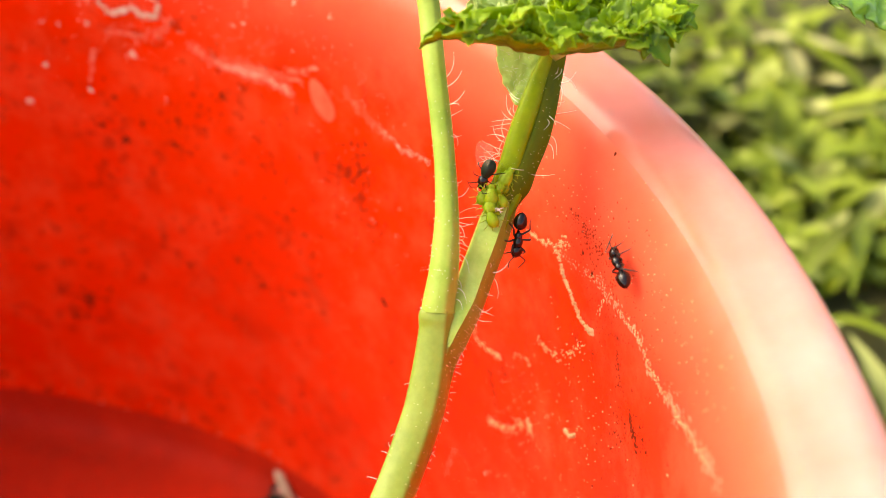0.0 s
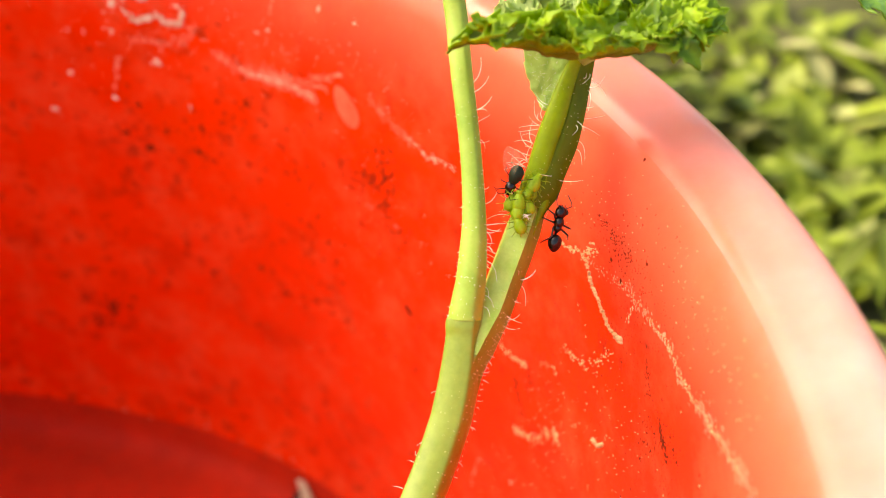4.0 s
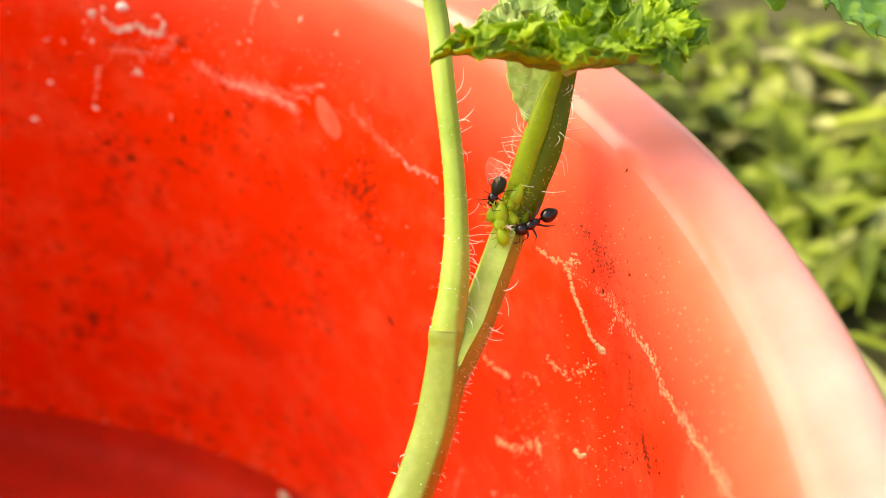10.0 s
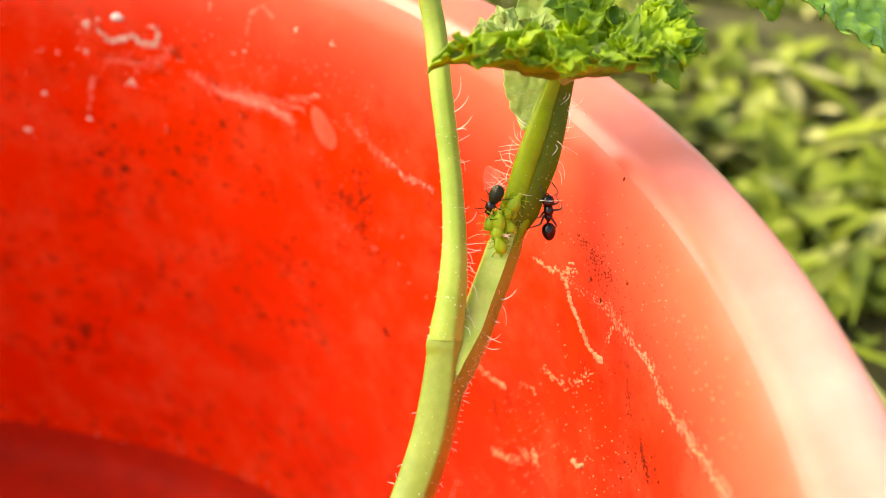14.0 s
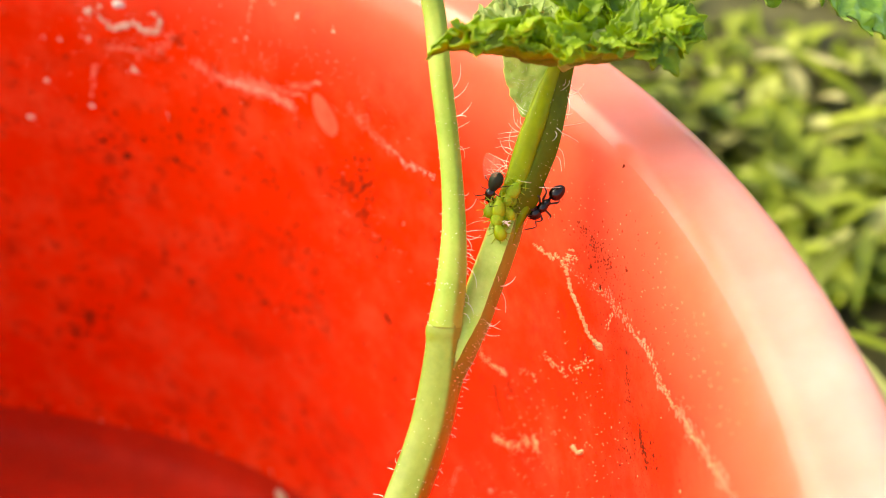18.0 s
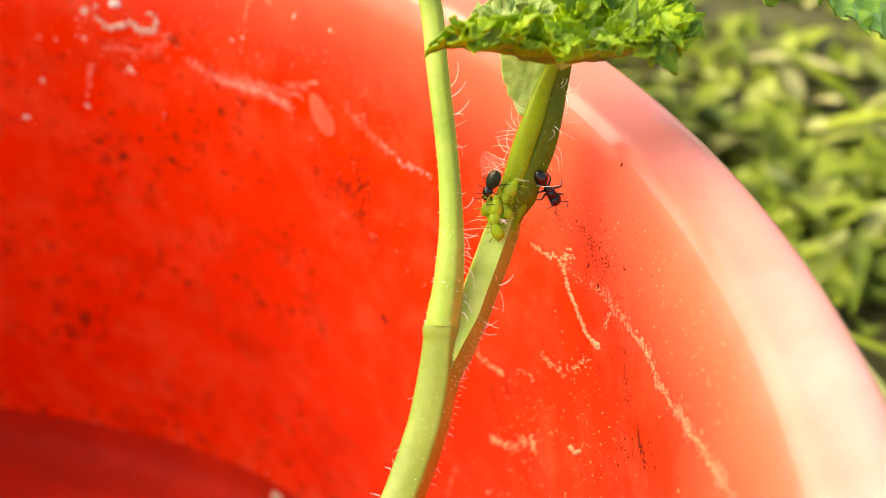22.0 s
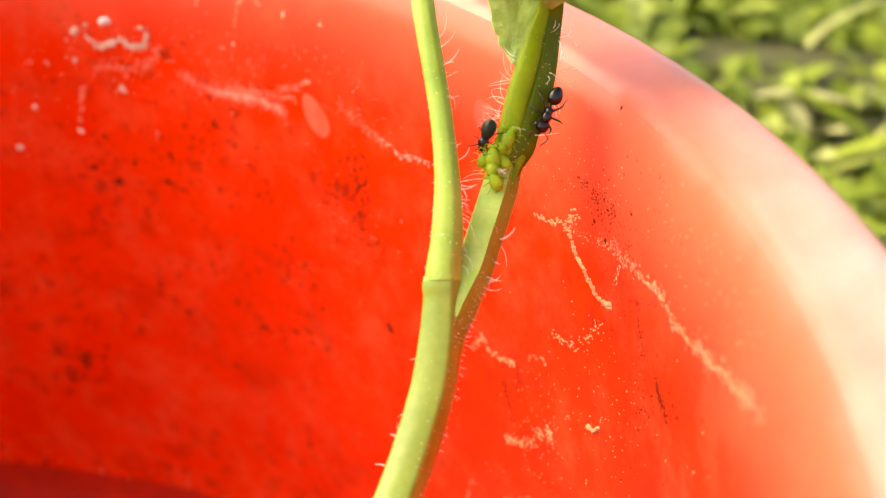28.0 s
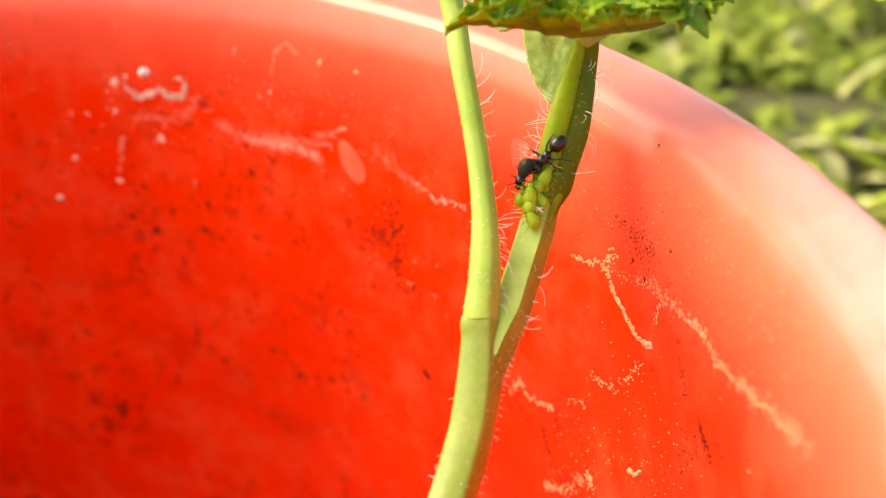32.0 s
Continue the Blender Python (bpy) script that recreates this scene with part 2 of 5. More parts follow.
def lathe(profile, steps=160):
    verts, faces, n = [], [], len(profile)
    for s in range(steps):
        k = bulge(360 * s / steps)
        c, d = k * math.cos(2 * math.pi * s / steps), k * math.sin(2 * math.pi * s / steps)
        verts += [(r * c, r * d, z) for r, z in profile]
    for s in range(steps):
        a, b = s * n, (s + 1) % steps * n
        faces += [(a + i, b + i, b + i + 1, a + i + 1) for i in range(n - 1)]
    return verts, faces


def smooth_path(points, per=8):
    """Catmull-Rom through the points (any number of columns)."""
    p = np.array(points, float)
    p = np.vstack([2 * p[0] - p[1], p, 2 * p[-1] - p[-2]])
    out = []
    for i in range(1, len(p) - 2):
        for s in np.linspace(0, 1, per, endpoint=False):
            a, b, c, d = p[i - 1 : i + 3]
            out.append(0.5 * (2 * b + (c - a) * s + (2 * a - 5 * b + 4 * c - d) * s**2 + (3 * b - a - 3 * c + d) * s**3))
    return np.array(out + [p[-2]])


def tube(points, sides=14, ridge=0.0, ridges=5, caps=True, side=(1, 0, 0), corners=0, corner_at=0.0, sharp=0.8):
    """A round, ribbed or bluntly angular tube through rows of x, y, z, radius; corner_at: degrees round it at which one corner lies."""
    pts = np.array(points, float)
    verts, faces = [], []
    ref = Vector(side)
    for i, row in enumerate(pts):
        a, b = pts[max(i - 1, 0)][:3], pts[min(i + 1, len(pts) - 1)][:3]
        d = Vector((b - a).tolist()).normalized()
        u = (ref - ref.dot(d) * d).normalized()
        v = d.cross(u)
        ref = u
        for k in range(sides):
            w = 2 * math.pi * k / sides
            r = row[3] * (1 + ridge * math.cos(ridges * w))
            if corners:
                part_of = 2 * math.pi / corners
                off = (w - radians(corner_at)) % part_of - part_of / 2
                r *= (1 - sharp) + sharp * math.cos(part_of / 2) / math.cos(off) * (1 + 0.10 * sharp)
            verts.append(Vector(row[:3].tolist()) + float(r) * (math.cos(w) * u + math.sin(w) * v))
    for i in range(len(pts) - 1):
        for k in range(sides):
            q = (k + 1) % sides
            faces.append((i * sides + k, i * sides + q, (i + 1) * sides + q, (i + 1) * sides + k))
    if caps:
        faces += [tuple(range(sides))[::-1], tuple(range(len(verts) - sides, len(verts)))]
    return verts, faces


def merge(*meshes):
    verts, faces = [], []
    for v, f in meshes:
        k = len(verts)
        verts += list(v)
        faces += [tuple(i + k for i in q) for q in f]
    return verts, faces


def blob(centre, axes, turn=None, rings=10, sides=14, egg=0.0):
    """An egg-shaped body; axes are half-lengths, egg swells the +x end."""
    verts, faces = [], []
    turn = turn or Matrix.Identity(3)
    for i in range(rings + 1):
        a = math.pi * i / rings
        for k in range(sides):
            w = 2 * math.pi * k / sides
            x, s = math.cos(a), math.sin(a) * (1 + egg * math.cos(a))
            verts.append(Vector(centre) + turn @ Vector((axes[0] * x, axes[1] * s * math.cos(w), axes[2] * s * math.sin(w))))
    for i in range(rings):
        for k in range(sides):
            q = (k + 1) % sides
            faces.append((i * sides + k, i * sides + q, (i + 1) * sides + q, (i + 1) * sides + k))
    return verts, faces


# ---- ground, grass ----
def build_ground():
    n = 60
    edge = [-2.0e6, -2.0e5, -2.0e4, -3000] + list(np.linspace(-900, 900, n)) + [3000, 2.0e4, 2.0e5, 2.0e6]
    verts, faces, m = [], [], len(edge)
    for y in edge:
        for x in edge:
            flat = min(1.0, max(0.0, (math.hypot(x, y) - 70) / 60))
            z = 9.0 * noise.noise(Vector((x, y, 0)) * 0.012) * flat if abs(x) < 1000 and abs(y) < 1000 else 0.0
            verts.append((x, y, z - 0.5))
    for j in range(m - 1):
        for i in range(m - 1):
            a = j * m + i
            faces.append((a, a + 1, a + m + 1, a + m))
    g = link_mesh("ground", verts, faces, SOIL)
    tagged(g, "brown crumbly soil under short lawn grass", "ground", kind="structure")


def build_grass(leaves=52000, blades=1800):
    """Weedy turf: low broad leaves with gaps of bare earth, and long grass blades arching over them."""
    rng = random.Random(5)
    verts, faces = [], []

    def strip(root, way, tall, reach, wide, k, drop):
        base, side = len(verts), way.cross(Vector((0, 0, 1)))
        for i in range(k + 1):
            f = i / k
            c = root + way * (reach * f * (0.35 + 0.65 * f)) + Vector((0, 0, tall * (f - drop * f * f)))
            h = wide * 0.5 * (1 - f**2.2) * (0.55 + 0.75 * f) + 0.08
            verts.extend((c - side * h, c + Vector((0, 0, -0.35 * h)), c + side * h))
        for i in range(k):
            a = base + 3 * i
            faces.extend(((a, a + 1, a + 4, a + 3), (a + 1, a + 2, a + 5, a + 4)))

    made = 0
    while made < leaves:
        bearing, far = rng.uniform(0, 6.283), 86 + 560 * rng.random() ** 1.6
        x, y = far * math.cos(bearing), far * math.sin(bearing)
        if noise.noise(Vector((x, y, 7)) * 0.022) < -0.38 + 0.25 * rng.random():
            continue
        grow, turn = 0.7 + far / 240, rng.uniform(0, 6.3)
        way = (Vector((math.cos(turn), math.sin(turn), 0)) + Vector((x, y, 0)).normalized() * (0.9 if far < 130 else 0.1)).normalized()
        tall = grow * rng.uniform(3, 8)
        strip(Vector((x, y, -1)), way, tall, tall * rng.uniform(0.5, 1.1), grow * rng.uniform(3.0, 6.0), 3, rng.uniform(0.3, 0.55))
        made += 1
    for _ in range(blades):
        bearing, far = rng.uniform(0, 6.283), 100 + 560 * rng.random() ** 1.5
        root = Vector((far * math.cos(bearing), far * math.sin(bearing), -1))
        turn = rng.uniform(0, 6.3)
        way = (Vector((math.cos(turn), math.sin(turn), 0)) + root.normalized() * (1.0 if far < 160 else 0.1)).normalized()
        tall = rng.uniform(9, 24) * (0.6 if far < 140 else 1.0)
        strip(root, way, tall, tall * rng.uniform(0.6, 1.7), rng.uniform(2.8, 5.5), 6, rng.uniform(0.35, 0.75))
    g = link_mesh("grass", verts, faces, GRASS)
    tagged(g, "blurred yellow-green lawn with bare, dry and dark patches", "grass", kind="stuff")


build_ground()
build_grass()

# pot bottom: a darker, duller red than the wall
FLOOR_RED = mottled("dull_dark_red", (0.30, 0.010, 0.0012), (0.54, 0.020, 0.002), 70.0, 0.7, 0.2, 0.04, 700.0)
CHALK = mottled("chalky_scale", (0.42, 0.20, 0.07), (0.70, 0.46, 0.24), 900.0, 0.9, 0.2, 0.03, 3000.0)
WORN = mottled("worn_plastic", (0.84, 0.085, 0.035), (0.85, 0.15, 0.075), 700.0, 0.6, 0.3, 0.02, 2500.0)
CRUST = mottled("white_crust", (0.58, 0.34, 0.20), (0.84, 0.68, 0.54), 1400.0, 0.9, 0.2, 0.04, 3000.0)
SCUFF = mottled("scuffed_plastic", (0.82, 0.12, 0.055), (0.85, 0.27, 0.17), 700.0, 0.8, 0.2, 0.02, 2500.0)
DIRT = mottled("dark_mould", (0.075, 0.010, 0.004), (0.24, 0.026, 0.008), 900.0, 0.95, 0.04, 0.03, 2500.0)
FAINT = mottled("faint_mould", (0.36, 0.018, 0.004), (0.60, 0.026, 0.005), 900.0, 0.8, 0.05, 0.03, 2500.0)
EARTH = mottled("wet_earth", (0.003, 0.003, 0.002), (0.022, 0.019, 0.012), 500.0, 0.7, 0.3, 0.35, 1500.0)
STUB = mottled("stub_green", (0.14, 0.21, 0.003), (0.28, 0.35, 0.012), 260.0, 0.36, 0.45, 0.03, 1500.0, 0.25)
ROOT = mottled("pale_root", (0.34, 0.30, 0.20), (0.55, 0.48, 0.34), 500.0, 0.7, 0.3, 0.05, 2000.0)
TAPE = mottled("pale_pink_film", (0.72, 0.24, 0.18), (0.82, 0.36, 0.28), 400.0, 0.35, 0.5, 0.02, 2500.0)
HAIR = mottled("plant_hair", (0.86, 0.84, 0.62), (0.95, 0.94, 0.80), 2000.0, 0.4, 0.5)
GLAND = mottled("gland_beads", (0.62, 0.60, 0.22), (0.82, 0.80, 0.44), 2000.0, 0.4, 0.5)
APHID = mottled("aphid_green", (0.17, 0.27, 0.003), (0.32, 0.44, 0.012), 900.0, 0.44, 0.25, 0.02, 4000.0, 0.3)
APHID_DARK = mottled("winged_aphid_body", (0.004, 0.008, 0.002), (0.012, 0.026, 0.005), 900.0, 0.6, 0.3, 0.02, 4000.0)
SKIN = mottled("shed_skin", (0.66, 0.62, 0.50), (0.85, 0.82, 0.74), 1500.0, 0.6, 0.3)
KEEL = leafy("leaf_underside", (0.10, 0.15, 0.002), (0.26, 0.36, 0.010), 620.0, 0.55, 0.0, 0.45, 0.06)
CUT = mottled("torn_pith", (0.34, 0.46, 0.10), (0.56, 0.66, 0.26), 900.0, 0.5, 0.4, 0.05, 2500.0)


def wing_film():
    m, tree, p = material("wing_film", (0.36, 0.24, 0.14), 0.35, 0.4)
    p.inputs["Alpha"].default_value = 0.16
    return m


WING = wing_film()

# ---- pot ----
R_WALL, Z_FLOOR = 61.7, 4.0
pot = thing("plant_pot", (0, 0, 0), "glossy red plastic pot, scratched and specked with dirt inside", "pot")
WALL_PROFILE = [(60.9, 7.8), (61.4, 10), (R_WALL, 14), (R_WALL, 26), (R_WALL, 40), (R_WALL, 54), (R_WALL, 62), (61.75, 65.6), (61.9, 68.6), (62.25, 70.8), (62.7, 72.5), (63.25, 73.6)]
RIM_PROFILE = [(63.25, 73.6), (63.65, 74.10), (64.0, 74.33), (64.35, 74.47), (64.7, 74.57), (65.3, 74.77), (66.0, 75.00), (66.7, 75.12), (67.4, 75.02), (67.95, 74.70), (68.35, 74.15), (68.5, 73.4), (68.5, 70.6), (68.1, 68.7), (67.0, 68.1), (64.2, 67.9), (63.5, 67.2)]
OUTER_PROFILE = [(63.5, 67.2), (63.4, 60), (62.6, 20), (62.0, 1.6), (61.4, 0.4), (60.4, 0.0), (56, 0), (55.2, 0.9), (30, 1.0), (0.01, 1.0)]
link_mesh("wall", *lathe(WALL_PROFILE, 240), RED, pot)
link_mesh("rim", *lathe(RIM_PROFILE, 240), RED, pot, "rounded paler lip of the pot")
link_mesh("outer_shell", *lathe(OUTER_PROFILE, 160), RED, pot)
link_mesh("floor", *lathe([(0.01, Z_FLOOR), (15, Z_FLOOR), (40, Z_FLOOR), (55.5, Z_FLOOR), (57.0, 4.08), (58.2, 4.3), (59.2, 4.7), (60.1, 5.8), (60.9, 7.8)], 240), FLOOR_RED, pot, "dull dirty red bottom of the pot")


def on_wall(theta, z, off=0.0):
    """A place on the inner wall: degrees round the pot, height, distance off the wall."""
    a = radians(theta)
    r = float(np.interp(z, [q[1] for q in WALL_PROFILE], [q[0] for q in WALL_PROFILE])) * bulge(theta) - off
    return Vector((r * math.cos(a), r * math.sin(a), z))


MM_PER_DEG = R_WALL * math.pi / 180


def flake(theta, z, size, thick, rng, long=1.0, slant=0.0):
    """A small raised crumb or chip with an uneven outline lying on the wall."""
    n = rng.randint(5, 8)
    low, high = [], []
    for k in range(n):
        w = 2 * math.pi * k / n
        s = size * rng.uniform(0.55, 1.1)
        u, v = s * math.cos(w) * long, s * math.sin(w)
        u, v = u * math.cos(slant) - v * math.sin(slant), u * math.sin(slant) + v * math.cos(slant)
        low.append(on_wall(theta + u / MM_PER_DEG, z + v, 0.004))
        high.append(on_wall(theta + 0.7 * u / MM_PER_DEG, z + 0.7 * v, thick * rng.uniform(0.6, 1.2)))
    verts = low + high + [on_wall(theta, z, thick * 1.25)]
    faces = [(k, (k + 1) % n, n + (k + 1) % n, n + k) for k in range(n)] + [(n + k, n + (k + 1) % n, 2 * n) for k in range(n)]
    return verts, faces


def along(line, f):
    p = np.array(line, float)
    d = np.r_[0, np.cumsum(np.hypot(np.diff(p[:, 0]) * MM_PER_DEG, np.diff(p[:, 1])))]
    return np.interp(f * d[-1], d, p[:, 0]), np.interp(f * d[-1], d, p[:, 1]), d[-1]


def mark(name, line, spread, size, per_mm, mat, seed, thick=0.04, label="", long=1.0, slant=0.0):
    """Crumbs scattered along a line on the wall, thickest at its middle: one deposit or scuff."""
    rng = random.Random(seed)
    if mat is DIRT and line[0][0] < 40:
        size, per_mm, thick = 0.7 * size, (2.4 if name == "mould_patch" else 1.3) * per_mm, 0.5 * thick
    total = along(line, 0)[2]
    pieces = []
    for _ in range(max(2, int(total * per_mm))):
        f = rng.random()
        th, z, _l = along(line, f)
        th += rng.gauss(0, spread) / MM_PER_DEG
        z += rng.gauss(0, spread)
        pieces.append(flake(th, z, size * rng.choice((0.4, 0.6, 0.8, 1.0, 1.3)), thick, rng, long, slant))
    return link_mesh(name, *merge(*pieces), mat, pot, label)


def dots(name, places, size, mat, seed, thick=0.05, label=""):
    rng = random.Random(seed)
    for th, z in places:
        s = size * rng.uniform(0.6, 1.3) * (0.6 if mat is DIRT and th < 40 else 1.0)
        pieces = [flake(th, z, s, thick, rng, rng.uniform(0.7, 1.8), rng.uniform(0, 3))]
        for _ in range(3):
            pieces.append(flake(th + rng.gauss(0, s * 1.2) / MM_PER_DEG, z + rng.gauss(0, s * 1.2), s * rng.uniform(0.2, 0.45), thick * 0.6, rng))
        link_mesh(name, *merge(*pieces), mat, pot, label)


WORM = [(24.0, 63.9), (22.9, 62.7), (21.4, 61.9), (20.1, 61.3), (19.1, 61.4), (18.3, 61.7)]
mark("scale_deposit", WORM, 0.07, 0.13, 13, CHALK, 11, 0.15, "beaded tan lime trail")
mark("scale_deposit", [(27.8, 62.7), (25.9, 63.2), (24.9, 64.0), (24.0, 63.9)], 0.12, 0.10, 14, CHALK, 12, 0.08, "crumbly tan lime deposit")
mark("scale_deposit", [(24.4, 63.7), (24.0, 64.2), (23.8, 64.9), (23.1, 65.5)], 0.22, 0.10, 20, CHALK, 13, 0.09, "crumbly tan lime deposit")
mark("scale_deposit", [(19.2, 61.4), (18.3, 61.7)], 0.07, 0.24, 8, CHALK, 14, 0.2, "tan lime lump")
mark("scuff", [(24.0, 63.9), (21.6, 64.5), (19.0, 65.7), (16.9, 65.9)], 0.26, 0.09, 9, SCUFF, 15, 0.02, "pale abraded streak")
mark("scuff", [(19.0, 65.7), (17.9, 65.6), (16.2, 65.8), (13.8, 66.3), (12.8, 66.3)], 0.3, 0.1, 13, SCUFF, 16, 0.02, "pale abraded streak", 1.6, 0.4)
mark("scuff", [(12.8, 66.3), (11.1, 65.8), (9.0, 66.2), (6.2, 66.9)], 0.26, 0.1, 11, SCUFF, 17, 0.02, "pale abraded streak", 1.8, 0.3)
mark("scuff", [(8.4, 66.8), (5.5, 67.3), (2.7, 68.4), (0.6, 69.1)], 0.34, 0.11, 10, SCUFF, 18, 0.02, "pale abraded streak", 2.0, 0.3)
mark("scale_deposit", [(34.7, 46.2), (33.5, 48.4), (32.2, 47.6), (30.7, 48.2), (29.1, 48.8)], 0.16, 0.11, 13, CHALK, 19, 0.07, "crumbly tan lime deposit")
mark("scale_deposit", [(27.7, 50.5), (25.8, 51.9), (25.4, 51.5)], 0.12, 0.08, 9, CHALK, 20, 0.06)
mark("scale_deposit", [(25.0, 55.0), (23.9, 54.9), (22.2, 55.7), (20.6, 57.5), (20.0, 58.9), (19.1, 59.8)], 0.16, 0.09, 8, CHALK, 21, 0.06, "thin curved lime trail")
mark("scale_deposit", [(29.9, 40.6), (27.7, 42.0), (26.6, 42.9), (25.6, 44.6), (24.1, 46.2), (24.1, 45.4)], 0.26, 0.12, 13, CHALK, 22, 0.07, "crumbly tan lime deposit")
mark("husk", [(19.5, 51.0), (18.7, 51.2), (18.2, 51.9)], 0.03, 0.15, 16, CHALK, 23, 0.22, "small curled pale husk")
mark("scuff", [(66.3, 61.1), (64.7, 60.1), (62.0, 60.1), (60.3, 60.1), (57.9, 60.3), (55.8, 59.7)], 0.36, 0.14, 34, SCUFF, 24, 0.03, "pale abraded streak")
mark("scale_deposit", [(63.8, 60.2), (61.4, 60.2), (58.8, 60.3), (56.2, 59.9)], 0.24, 0.09, 20, CRUST, 25, 0.04)
mark("scuff", [(62.5, 60.7), (59.6, 61.0), (56.6, 61.1), (54.7, 61.7)], 0.2, 0.11, 22, SCUFF, 26, 0.03)
mark("scuff", [(56.5, 62.0), (54.7, 62.5), (52.8, 63.7)], 0.15, 0.16, 14, SCUFF, 27, 0.03)
oval = [(2.05 * math.cos(radians(a)), 1.22 * math.sin(radians(a)) * (1 - 0.18 * math.cos(radians(a)))) for a in range(0, 360, 15)]
oval = [(52.6 + (0.54 * u - 0.84 * v) / MM_PER_DEG, 60.6 + 0.84 * u + 0.54 * v) for u, v in oval]
link_mesh("worn_patch", [on_wall(th, z, 0.004) for th, z in oval] + [on_wall(52.6 + 0.8 * (th - 52.6), 60.6 + 0.8 * (z - 60.6), 0.03) for th, z in oval], [(k, (k + 1) % 24, 24 + (k + 1) % 24, 24 + k) for k in range(24)] + [tuple(range(24, 48))], WORN, pot, "oval pale worn patch")
mark("mould_patch", [(79.0, 50.0), (73.0, 52.0), (69.0, 51.0), (63.0, 53.0), (57.0, 50.0)], 1.7, 0.26, 4, FAINT, 91, 0.03, "faint dark mould freckles")
mark("mould_patch", [(60.0, 44.0), (53.0, 42.0), (58.0, 36.0), (66.0, 40.0), (74.0, 34.0)], 2.6, 0.28, 1.6, FAINT, 92, 0.03, "faint dark mould freckles")
mark("mould_patch", [(24.0, 66.0), (20.0, 68.0), (16.0, 64.0), (21.0, 61.0), (14.0, 58.0), (10.0, 62.0)], 1.5, 0.085, 14, FAINT, 93, 0.02, "faint brown stain")
mark("mould_patch", [(30.0, 40.0), (24.0, 44.0), (18.0, 48.0), (12.0, 52.0), (20.0, 34.0)], 2.4, 0.09, 10, FAINT, 94, 0.02, "faint brown stain")
mark("scale_deposit", [(50.4, 62.7), (48.1, 61.6), (46.2, 60.9), (45.0, 60.8)], 0.26, 0.10, 22, SCUFF, 29, 0.04, "broken pale scratch")
mark("scale_deposit", [(45.0, 60.8), (43.7, 60.2), (42.1, 60.5), (40.2, 60.9)], 0.2, 0.13, 6, CRUST, 30, 0.06, "broken pale scratch")
mark("scale_deposit", [(75.4, 63.5), (74.4, 62.5), (72.9, 63.2), (72.1, 63.5), (71.3, 62.9), (69.9, 63.2), (69.4, 64.4)], 0.16, 0.16, 22, CRUST, 31, 0.1, "pale crusty lime deposit")
mark("scuff", [(75.0, 60.6), (72.3, 60.7), (69.9, 61.3), (68.5, 63.2)], 0.36, 0.15, 18, SCUFF, 32, 0.03)
mark("scale_deposit", [(73.8, 65.1), (73.0, 65.4)], 0.12, 0.42, 9, SKIN, 33, 0.2, "white lime lump")
mark("scuff", [(76.8, 58.4), (77.0, 56.3), (77.6, 54.4)], 0.10, 0.22, 7, SCUFF, 34, 0.04)
mark("scuff", [(60.6, 66.8), (59.9, 69.1), (58.9, 69.8), (57.9, 69.0)], 0.08, 0.16, 8, SCUFF, 35, 0.04, "thin hooked scratch")
dots("scale_speck", [(84.2, 51.0), (81.8, 55.6), (77.6, 53.6), (72.7, 58.6), (76.9, 61.0), (76.5, 63.9), (75.3, 64.6), (70.0, 64.9)], 0.34, CRUST, 36, 0.08)
dots("scale_speck", [(81.3, 60.3), (64.1, 68.5), (64.2, 68.0), (61.9, 64.5), (60.8, 65.1), (69.8, 54.5), (51.8, 68.8), (55.5, 68.8), (79.7, 60.4), (29.4, 34.1)], 0.17, CRUST, 37, 0.06)
mark("scuff", [(35.1, 27.0), (34.7, 29.7), (34.0, 32.3)], 0.12, 0.16, 6, SCUFF, 38, 0.03)
dots("mould_spot", [(68.8, 52.3), (74.8, 48.3), (76.9, 49.6), (69.4, 49.3), (82.3, 24.6), (94.3, 9.8), (60.4, 34.8), (44.9, 42.2), (63.6, 56.7), (56.6, 35.8)], 0.42, DIRT, 39, 0.05)
dots("mould_spot", [(84.0, 22.0), (63.4, 36.9), (69.3, 33.7), (64.4, 28.2), (75.2, 53.2), (52.9, 35.4), (72.7, 50.8), (36.1, 12.2), (21.3, 66.0), (16.6, 40.2)], 0.30, DIRT, 40, 0.04)
mark("mould_patch", [(49.5, 57.6), (47.6, 57.8), (48.4, 55.9), (47.1, 54.7), (51.0, 54.3), (47.9, 52.7), (45.7, 48.5)], 0.7, 0.17, 11, DIRT, 41, 0.04, "dark freckled mould patch")
mark("mould_patch", [(84.3, 21.6), (81.9, 25.1), (79.8, 26.4)], 0.7, 0.30, 5, DIRT, 42, 0.03, "dark freckled mould patch")
mark("mould_patch", [(23.3, 67.6), (21.3, 67.5), (19.4, 67.9), (20.2, 66.6)], 0.38, 0.11, 10, DIRT, 43, 0.04, "dark freckled mould patch")
mark("mould_patch", [(12.3, 60.9), (11.2, 60.3), (10.2, 59.7)], 0.16, 0.16, 22, DIRT, 44, 0.04, "dark brown stain")
mark("mould_patch", [(17.2, 33.1), (16.6, 40.2), (13.5, 46.5), (12.0, 52.0)], 0.9, 0.14, 4, DIRT, 45, 0.04, "dark freckled mould patch")
mark("mould_patch", [(30.6, 46.5), (30.2, 45.1), (29.0, 43.0)], 0.3, 0.2, 9, DIRT, 46, 0.03, "dark brown stain")
mark("mould_patch", [(34.3, 21.6), (33.2, 20.2), (32.2, 18.6)], 0.3, 0.24, 9, DIRT, 47, 0.03, "dark brown stain")
mark("mould_patch", [(15.2, 63.0), (14.4, 62.0), (13.9, 61.0)], 0.25, 0.13, 10, DIRT, 71, 0.03, "dark brown stain")
